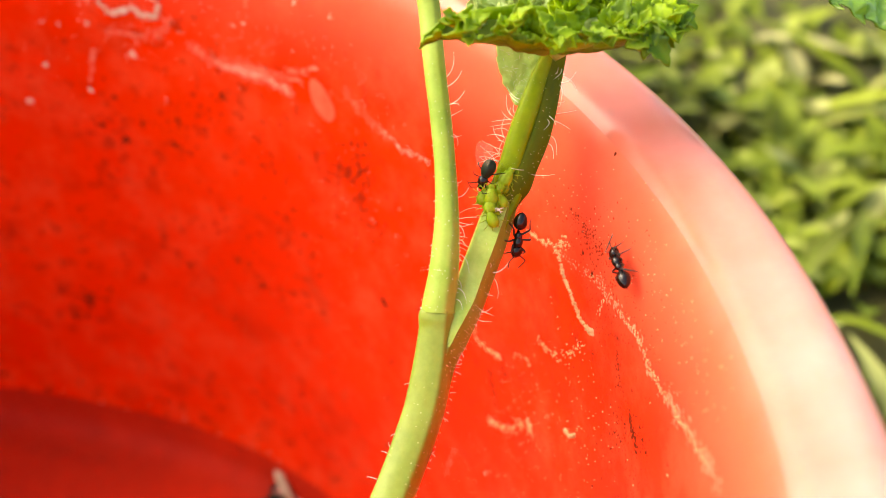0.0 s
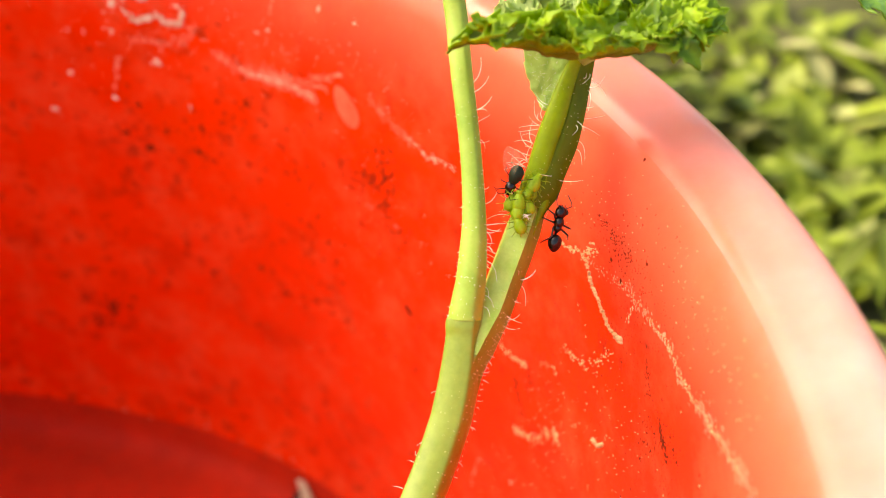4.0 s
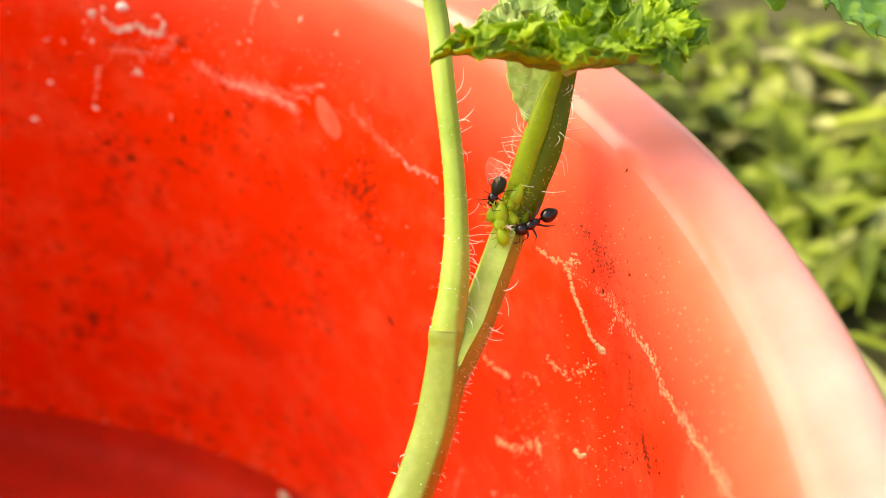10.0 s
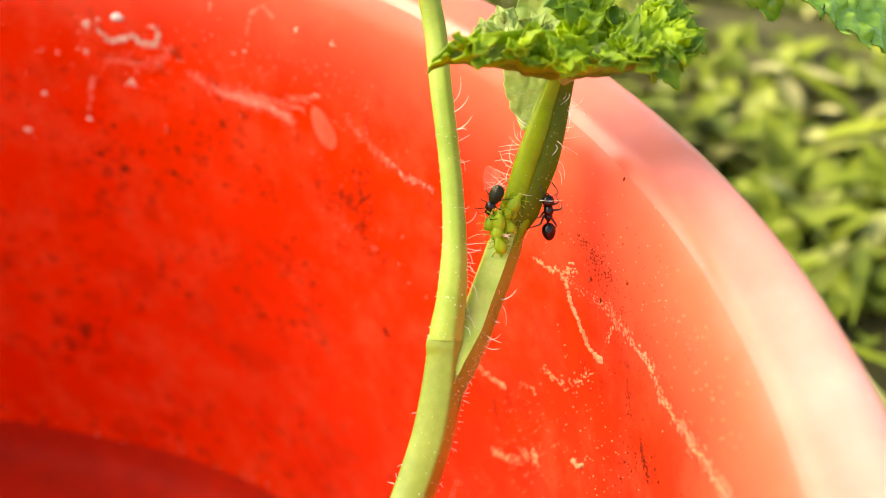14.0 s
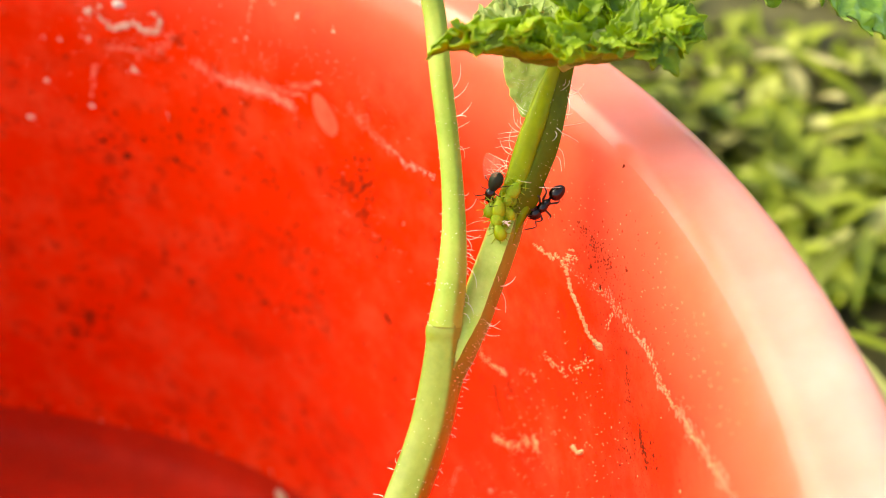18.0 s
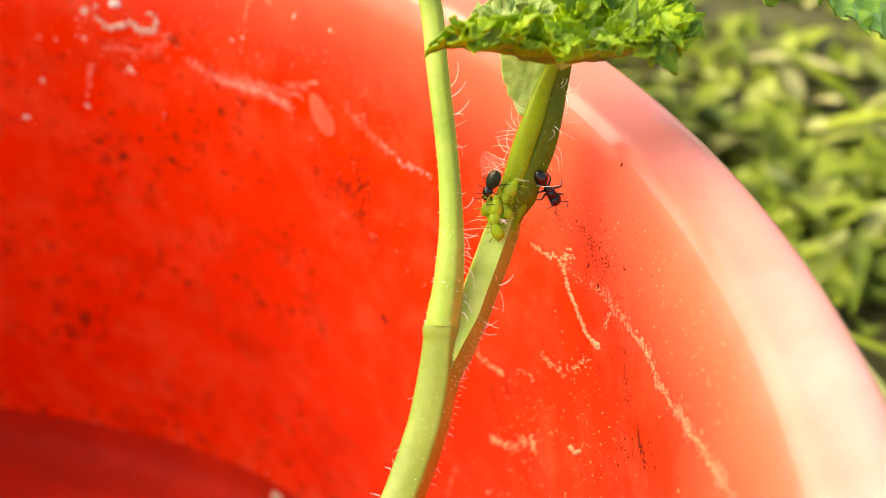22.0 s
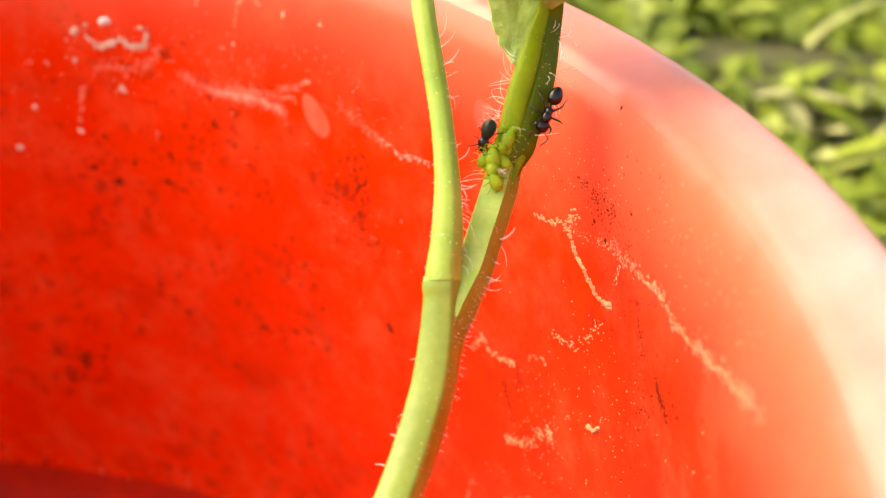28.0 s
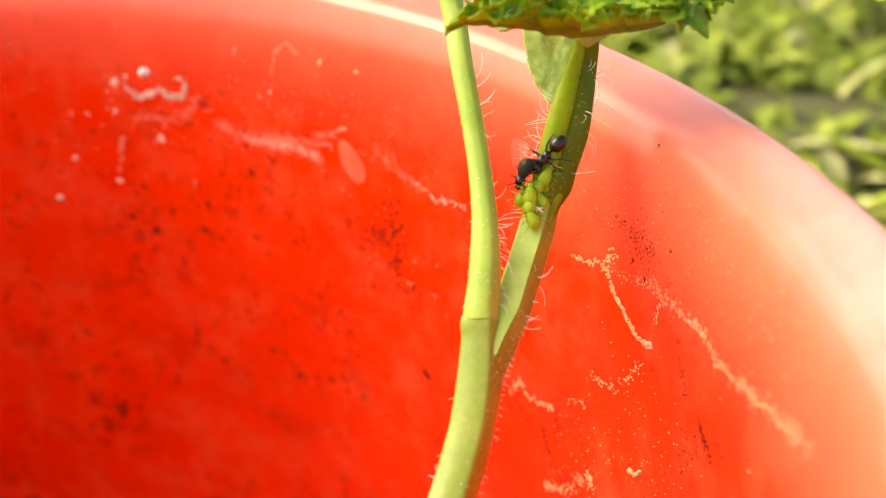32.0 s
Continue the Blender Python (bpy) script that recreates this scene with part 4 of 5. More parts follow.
def lobe(base, tip, face, width, rng, nu=16, nv=6):
    """One pointed, folded lobe of a young leaf."""
    d = tip - base
    long = d.length
    d = d.normalized()
    n = (face - face.dot(d) * d).normalized()
    s = d.cross(n)
    fold, bend, twist = rng.uniform(0.25, 0.6), rng.uniform(-0.12, 0.3), rng.uniform(-0.35, 0.35)
    verts, faces = [], []
    for i in range(nu + 1):
        u = i / nu
        w = width * 0.5 * 2.1 * (u + 0.12) ** 0.6 * (1.0 - u) ** 0.85 * (1 + 0.42 * ((u * 4.0) % 1.0 - 0.5)) + 0.01
        for j in range(nv + 1):
            v = 2 * j / nv - 1
            wave = 0.09 * width * math.sin(9 * u + 2 * v)
            side = s * math.cos(twist * u) + n * math.sin(twist * u)
            verts.append(base + d * (long * u) + side * (w * v) + n * (fold * w * abs(v) - bend * long * u * u + wave * abs(v)))
    for i in range(nu):
        for j in range(nv):
            k = i * (nv + 1) + j
            faces.append((k, k + 1, k + nv + 2, k + nv + 1))
    return verts, faces


def lobed_leaf(base, tip, face, width, seed, mat, parent, pairs=3, label=""):
    """A young leaf cut into pointed lobes along its midrib."""
    rng = random.Random(seed)
    b, t, n = Vector(base), Vector(tip), Vector(face).normalized()
    d = (t - b).normalized()
    s = d.cross(n).normalized()
    long = (t - b).length
    out = [lobe(b + d * (0.3 * long), t, n, width * 0.55, rng)]
    for k in range(pairs):
        f = 0.05 + 0.55 * k / max(1, pairs - 1)
        for side in (-1, 1):
            reach = width * rng.uniform(0.55, 0.8) * (1 - 0.25 * f)
            root = b + d * (f * long)
            end = root + d * (reach * rng.uniform(0.55, 0.95)) + s * (side * reach * rng.uniform(0.7, 0.95)) + n * (reach * rng.uniform(-0.35, 0.35))
            out.append(lobe(root, end, n + Vector((rng.gauss(0, 0.3), rng.gauss(0, 0.3), rng.gauss(0, 0.3))), width * rng.uniform(0.46, 0.6), rng))
    out.append(tube([(*b, 0.1), (*(b + d * (0.5 * long) - n * 0.06), 0.08), (*(b + d * (0.9 * long)), 0.03)], 6))
    ob = link_mesh("leaflet", *merge(*out), mat, parent, label)
    ob.modifiers.new("thickness", "SOLIDIFY").thickness = 0.10 * MM
    return ob


crown = link_mesh("leaf_base", *tube(smooth_path([(53.9, 24.6, 79.4, 0.7), (55.4, 25.2, 80.3, 0.9), (57.4, 25.2, 80.9, 0.8), (59.0, 25.0, 81.6, 0.5)], 5), 12), LEAF_PALE, plant, "crowded young leaf base")
DARK = [(55.5, 26.6, 81.0, 56.1, 29.1, 84.7, 2.4), (55.3, 26.1, 82.1, 53.3, 26.2, 84.0, 2.0), (58.6, 26.7, 81.2, 61.4, 28.3, 83.6, 2.3), (58.7, 25.6, 81.4, 61.5, 26.6, 82.9, 2.0), (59.0, 25.0, 81.3, 62.4, 25.2, 82.6, 2.1),
        (59.2, 24.7, 81.9, 61.7, 23.4, 81.9, 2.3), (59.5, 24.7, 82.8, 59.1, 22.0, 80.9, 2.6), (54.4, 23.8, 81.3, 55.0, 24.7, 83.5, 2.1), (56.9, 26.2, 80.4, 57.9, 27.7, 82.6, 2.3), (53.0, 22.9, 81.2, 51.4, 22.7, 82.4, 2.3), (55.2, 23.2, 81.4, 53.1, 22.1, 81.9, 2.1), (56.8, 23.9, 81.2, 58.3, 23.5, 82.6, 2.3)]
PALE = [(51.3, 25.5, 80.2, 50.2, 27.6, 82.3, 2.0), (52.7, 25.5, 80.2, 52.3, 27.5, 82.2, 1.5), (54.0, 25.8, 80.6, 54.6, 27.4, 82.2, 1.5), (50.0, 25.8, 79.6, 49.2, 27.7, 81.5, 1.4), (50.7, 24.8, 80.8, 49.4, 24.2, 81.6, 1.7), (53.8, 26.9, 80.4, 53.1, 28.0, 81.2, 1.3)]
for k, q in enumerate(DARK):
    lobed_leaf(q[:3], q[3:6], (0.3 * math.sin(k * 2.1), -0.75, 0.65 + 0.2 * math.cos(k)), q[6] * 1.05, 100 + k, LEAF, crown)
for k, q in enumerate(DARK):
    turn = Vector((0.7 * math.sin(k * 1.9), -0.5, 0.5 * math.cos(k * 2.7)))
    a, b = Vector(q[:3]), Vector(q[3:6])
    lobed_leaf(a.lerp(b, 0.35), a.lerp(b, 0.6) + turn * 1.1, (0.3 * math.cos(k), -0.8, 0.5), q[6] * 0.62, 220 + k, LEAF, crown, 2)
for k, q in enumerate(PALE):
    lobed_leaf(q[:3], q[3:6], (-0.2, -0.85, 0.5), q[6] * 1.1, 130 + k, LEAF_PALE, crown)

# boat-shaped folded leaf in front of the stem, keel down
keel = smooth_path([(46.2, 21.9, 80.45), (47.0, 22.4, 80.75), (48.3, 22.8, 80.75), (50.8, 23.2, 80.4), (53.2, 23.5, 79.85), (56.0, 24.1, 79.85), (58.2, 24.7, 80.0), (59.8, 25.2, 80.5)], 9)
kv, kf, nk, nv = [], [], len(keel), 22
for i, row in enumerate(keel):
    u = i / (nk - 1)
    w = 2.5 * math.sin(math.pi * min(1.0, 0.05 + 0.93 * u)) ** 0.8 * (0.45 + 0.75 * u) + 0.12
    c = Vector(row.tolist())
    for j in range(nv + 1):
        v = 2 * j / nv - 1
        a = abs(v)
        rise = w * (0.75 * a**1.6)
        spread = w * 0.95 * math.sin(a * 1.45) * (-1 if v < 0 else 1)
        ruffle = a**2.5 * (0.40 * math.sin(u * 46 + (1.3 if v > 0 else 0)) + 0.22 * math.sin(u * 83 + 2 * v))
        p = c + Vector((0.12 * spread, 0.80 * spread, 0.1 * abs(spread))) + Vector((0, -0.25, 0.97)) * (rise + 0.9 * ruffle * min(1, w))
        p += Vector((0.45 * a * math.sin(u * 46 + 0.9), -0.5 * ruffle if v < 0 else 0.4 * ruffle, 0)) * min(1, w)
        p += Vector((1, 1, 1)) * (0.16 * noise.noise(p * 1.4))
        kv.append(p)
for i in range(nk - 1):
    for j in range(nv):
        a = i * (nv + 1) + j
        kf.append((a, a + 1, a + nv + 2, a + nv + 1))
mid = [q for q in kf if 4 <= (q[0] % (nv + 1)) <= 17]
rest = [q for q in kf if not 4 <= (q[0] % (nv + 1)) <= 17]
for nm, fs, mt, lab in (("leaf_keel", mid, KEEL, "yellowish ribbed underside of a folded leaf"), ("folded_leaf", rest, LEAF, "folded young leaf with ruffled margins")):
    used = sorted({i for q in fs for i in q})
    at = {i: k for k, i in enumerate(used)}
    o = link_mesh(nm, [kv[i] for i in used], [tuple(at[i] for i in q) for q in fs], mt, plant, lab)
    o.modifiers.new("thickness", "SOLIDIFY").thickness = 0.14 * MM
for k in range(13):
    u = 0.28 + 0.052 * k
    p = kv[int(u * (nk - 1)) * (nv + 1) + 1]
    size = 1.0 + 0.4 * math.sin(k * 3.1)
    lobed_leaf(p + Vector((0, 0.3, 0.2)), p + size * Vector((0.8 * math.sin(k * 2.4), -0.6, 1.0 + 0.5 * math.cos(k * 1.7))), (0.2 * math.sin(k), -0.5, 0.9), 1.5 + 0.3 * math.sin(k * 2.1), 160 + k, LEAF, crown, 2)

# pale bud in the axil
AXIL_BASE, AXIL_TIP = Vector((52.95, 25.6, 75.0)), Vector((52.6, 31.2, 82.6))
blade(AXIL_BASE, AXIL_TIP, (-0.35, -0.75, 0.56), 4.3, 190, LEAF_DOWNY, plant, "axil_leaf", teeth=9, pucker=0.05, fold=0.25, curl=-0.02, jag=0.06, label="pale downy young leaf in the axil", nu=60, nv=24)
rng_down = random.Random(83)
down = []
for _ in range(260):
    g = rng_down.random()
    root = AXIL_BASE.lerp(AXIL_TIP, 0.75 * g) + Vector((rng_down.uniform(-1.9, 1.9) * math.sin(math.pi * (0.06 + 0.55 * g)), -0.2, 0.1))
    down.append(hair(root, (rng_down.gauss(-0.2, 0.5), -0.6, rng_down.gauss(0.5, 0.5)), rng_down.uniform(0.2, 0.5), 0.6, rng_down, 0.009))
tagged(link_mesh("leaf_down", *merge(*down), HAIR, plant), "fine pale down", kind="stuff")

# larger leaf beyond the rim
leaf_two = link_mesh("leaf_stalk", *tube(smooth_path([(56.9, 31.0, 83.2, 0.5), (57.4, 32.2, 83.8, 0.6), (58.6, 34.0, 84.6, 0.65), (61.5, 37.0, 85.6, 0.5), (65.9, 39.8, 85.4, 0.35)], 6), 12), STEM, plant)
blade((57.6, 32.4, 83.7), (66.2, 42.5, 89.0), (0.1, -0.95, 0.25), 8.5, 201, LEAF_THIN, leaf_two, "leaf_blade", teeth=6, jag=0.08, pucker=0.03, fold=0.1, curl=0.0, label="thin yellow-green leaf lit from above")
blade((57.9, 34.0, 85.0), (58.3, 40.0, 90.0), (-0.4, -0.8, 0.4), 3.0, 202, LEAF, leaf_two, "leaf_blade", teeth=5)
blade((65.6, 39.0, 84.6), (84.0, 36.5, 76.8), (0.1, -0.5, 0.86), 6.6, 203, LEAF_BIG, leaf_two, "leaf_blade", teeth=9, pucker=0.05, fold=0.15, curl=0.1, label="green crinkled leaf with shining quilted face", nu=90, nv=48, jag=0.25, quilt=1.1)
blade((66.5, 39.2, 84.6), (70.0, 35.6, 79.0), (-0.2, -0.8, 0.5), 3.8, 204, LEAF_BIG, leaf_two, "leaf_blade", teeth=5, pucker=0.05, nu=44, nv=30, jag=0.3, quilt=1.1)
blade((66.5, 39.4, 84.8), (65.6, 37.2, 81.0), (-0.5, -0.8, 0.3), 2.8, 205, LEAF_BIG, leaf_two, "leaf_blade", teeth=5, pucker=0.05, nu=36, nv=26, jag=0.3, quilt=1.1)
blade((65.5, 40.0, 85.4), (72.0, 45.0, 88.5), (0.0, -0.8, 0.6), 5.0, 206, LEAF_BIG, leaf_two, "leaf_blade", teeth=6, pucker=0.05, nu=44, nv=30, jag=0.3, quilt=1.1)


# ---- aphids ----
def aphid(place, heading, out, size, seed):
    """A plump green aphid with head, legs, feelers and two tail tubes, on the stem."""
    rng = random.Random(seed)
    a = thing("aphid", place, "plump pale green aphid sucking on the stem", "aphid", "aphids on the stem")
    x = Vector(heading).normalized()
    z = Vector(out)
    z = (z - z.dot(x) * x).normalized()
    m = Matrix((x, z.cross(x), z)).transposed()
    o = Vector(place)
    L = lambda p: o + m @ (Vector(p) * size)
    link_mesh("body", *blob(L((0, 0, 0.35)), (0.62 * size, 0.42 * size, 0.36 * size), m, 12, 16, -0.25), APHID, a)
    link_mesh("head", *blob(L((0.62, 0, 0.30)), (0.2 * size, 0.22 * size, 0.17 * size), m, 8, 10), APHID, a)
    for s in (-1, 1):
        link_mesh("feeler", *tube([(*L((0.75, 0.1 * s, 0.35)), 0.03 * size), (*L((0.8, 0.4 * s, 0.5)), 0.025 * size), (*L((0.3, 0.62 * s, 0.6)), 0.015 * size)], 6), APHID, a)
        link_mesh("tail_tube", *tube([(*L((-0.42, 0.2 * s, 0.5)), 0.045 * size), (*L((-0.68, 0.27 * s, 0.62)), 0.035 * size)], 6), APHID, a)
        for k, px in enumerate((0.4, 0.15, -0.15)):
            sw = 0.35 - 0.4 * k
            link_mesh("leg", *tube([(*L((px, 0.25 * s, 0.25)), 0.04 * size), (*L((px + 0.4 * sw, 0.6 * s, 0.4)), 0.032 * size), (*L((px + 0.8 * sw, 0.85 * s, 0.0)), 0.022 * size)], 6), APHID, a)


FACE = (-0.1, -0.8, 0.58)
APHIDS = [(51.05, 21.3, 71.15, 1.4), (50.45, 21.55, 70.85, 1.3), (51.95, 21.25, 70.75, 1.15), (51.0, 20.75, 70.45, 1.3), (51.75, 21.9, 71.6, 1.1), (51.2, 19.95, 69.75, 1.25), (52.3, 22.1, 71.5, 0.9), (51.55, 20.6, 70.2, 0.85), (50.75, 21.1, 70.2, 0.9), (52.3, 22.5, 72.1, 1.35)]
for k, (x, y, z, size) in enumerate(APHIDS):
    x, y, z, size = 51.2 + 0.72 * (x - 51.2), 21.2 + 0.75 * (y - 21.2), 70.6 + 0.75 * (z - 70.6), 0.72 * size
    aphid((x, y + 0.2, z - 0.1), (0.5 * math.sin(k * 2.2), 0.45, 0.75 + 0.2 * math.cos(k)), FACE, size, 300 + k)
skin = link_mesh("shed_skin", *merge(*[hair((51.5, 20.55, 70.55), (math.sin(k * 1.3), -0.4, math.cos(k * 1.3)), 0.4, 1.5, random.Random(k), 0.05) for k in range(7)], blob((51.5, 20.5, 70.55), (0.14, 0.09, 0.09))), SKIN)
tagged(skin, "tiny white shed aphid skin", "insect skin")

winged = thing("winged_aphid", (51.0, 22.9, 72.0), "dark winged aphid with clear folded wings", "aphid", "aphids on the stem")
ax = Vector((-0.35, -0.35, -0.87)).normalized()
az = Vector((-0.45, -0.75, 0.45))
az = (az - az.dot(ax) * ax).normalized()
am = Matrix((ax, az.cross(ax), az)).transposed()
wo = Vector((50.85, 22.3, 72.0))
link_mesh("abdomen", *blob(wo + am @ Vector((-0.25, 0, 0.35)), (0.66, 0.44, 0.4), am, 12, 16, -0.2), APHID_DARK, winged)
link_mesh("thorax", *blob(wo + am @ Vector((0.5, 0, 0.38)), (0.34, 0.33, 0.33), am, 10, 12), BLACK, winged)
link_mesh("head", *blob(wo + am @ Vector((0.88, 0, 0.3)), (0.2, 0.24, 0.18), am, 8, 10), BLACK, winged)
for s in (-1, 1):
    rows = []
    for k in range(18):
        w = 2 * math.pi * k / 18
        rows.append((-0.95 + 0.8 * math.cos(w), -0.5 + 0.24 * s + 0.20 * math.cos(w) + (0.34 - 0.16 * math.cos(w)) * math.sin(w), 0.68 + 0.1 * s * math.sin(w)))
    wv = [wo + am @ Vector(r) for r in rows]
    wv += [p + (am @ Vector((0, 0, 1))) * 0.015 for p in wv]
    n = len(rows)
    w = link_mesh("wing", wv, [tuple(range(n)), tuple(range(2 * n - 1, n - 1, -1))] + [(k, n + k, n + (k + 1) % n, (k + 1) % n) for k in range(n)], WING, winged, "clear folded wing", smooth=False)
    link_mesh("feeler", *tube([(*(wo + am @ Vector((1.0, 0.1 * s, 0.4))), 0.03), (*(wo + am @ Vector((1.2, 0.45 * s, 0.6))), 0.024), (*(wo + am @ Vector((0.9, 0.9 * s, 0.7))), 0.014)], 6), BLACK, winged)
    for k, px in enumerate((0.7, 0.4, 0.05)):
        link_mesh("leg", *tube([(*(wo + am @ Vector((px, 0.2 * s, 0.25))), 0.04), (*(wo + am @ Vector((px + 0.3 - 0.3 * k, 0.65 * s, 0.5))), 0.03), (*(wo + am @ Vector((px + 0.45 - 0.5 * k, 1.0 * s, -0.05))), 0.02)], 6), BLACK, winged)


# ---- ants ----
LEGS = [(0.62, 0.95, 1.15, 38), (0.30, 1.1, 1.35, 92), (0.05, 1.25, 1.6, 142)]


ANT_SIZE = 0.82


def build_ant(label):
    """A black ant about 4 mm long; +x is ahead, its feet stand on z = 0. Returns it with its legs."""
    ant = thing("ant", (0, 0, 0), label, "ant", "ants")
    gaster = link_mesh("gaster", *blob((-1.22, 0, 0.68), (0.70, 0.54, 0.52), Matrix.Rotation(radians(8), 3, "Y"), 16, 20, 0.18), BLACK, ant, "glossy black hind body")
    link_mesh("waist", *merge(blob((-0.34, 0, 0.56), (0.13, 0.12, 0.22)), tube([(-0.55, 0, 0.5, 0.09), (-0.1, 0, 0.52, 0.11)], 8)), BLACK, ant)
    link_mesh("thorax", *merge(blob((0.42, 0, 0.66), (0.46, 0.39, 0.40), None, 12, 14), blob((-0.02, 0, 0.62), (0.36, 0.31, 0.34), None, 10, 12), blob((0.78, 0, 0.58), (0.16, 0.13, 0.13))), BLACK, ant)
    head = link_mesh("head", *blob((1.20, 0, 0.60), (0.48, 0.48, 0.38), Matrix.Rotation(radians(18), 3, "Y"), 14, 18, -0.12), BLACK, ant)
    for s in (-1, 1):
        link_mesh("eye", *blob((1.17, 0.30 * s, 0.72), (0.09, 0.05, 0.08), None, 8, 10), BLACK, head)
        link_mesh("mandible", *tube([(1.50, 0.16 * s, 0.46, 0.07), (1.66, 0.13 * s, 0.42, 0.06), (1.74, 0.02 * s, 0.40, 0.03)], 8), BLACK, head)
        link_mesh("antenna", *tube([(1.42, 0.14 * s, 0.66, 0.035), (1.62, 0.42 * s, 0.86, 0.04), (1.78, 0.66 * s, 0.92, 0.045), (2.05, 0.66 * s, 0.72, 0.045), (2.35, 0.52 * s, 0.50, 0.05), (2.55, 0.42 * s, 0.38, 0.035)], 8), LEG, head, "elbowed feeler")
    legs = []
    for s in (-1, 1):
        for k, (x, reach, foot, deg) in enumerate(LEGS):
            hip = Vector((x, 0.18 * s, 0.46))
            d = Vector((math.cos(radians(deg)), s * math.sin(radians(deg)), 0))
            rows = [(Vector((0, 0, 0)), 0.085), (d * 0.2 + Vector((0, 0, -0.04)), 0.075), (d * reach * 0.62 + Vector((0, 0, 0.42)), 0.062), (d * reach * 0.74 + Vector((0, 0, 0.40)), 0.05), (d * foot * 0.90 + Vector((0, 0, -0.28)), 0.035), (d * foot * 1.0 + Vector((0, 0, -0.42)), 0.022), (d * foot * 1.12 + Vector((0, 0, -0.45)), 0.016)]
            leg = link_mesh("leg", *tube([(*p, r * 1.25) for p, r in rows], 8), LEG, ant)
            leg.location = hip * MM
            legs.append((leg, hip, s, k))
    for part_of_it in ant.children_recursive:
        for v in part_of_it.data.vertices:
            v.co *= ANT_SIZE
    for n, (leg, hip, s, k) in enumerate(legs):
        leg.location = hip * MM * ANT_SIZE
        legs[n] = (leg, hip * ANT_SIZE, s, k)
    return ant, legs


stem_ant, stem_ant_legs = build_ant("small glossy black ant tending aphids on the stem")
rim_ant, rim_ant_legs = build_ant("small glossy black ant climbing the pot wall")
wall_ant, wall_ant_legs = build_ant("small glossy black ant running over the red wall")

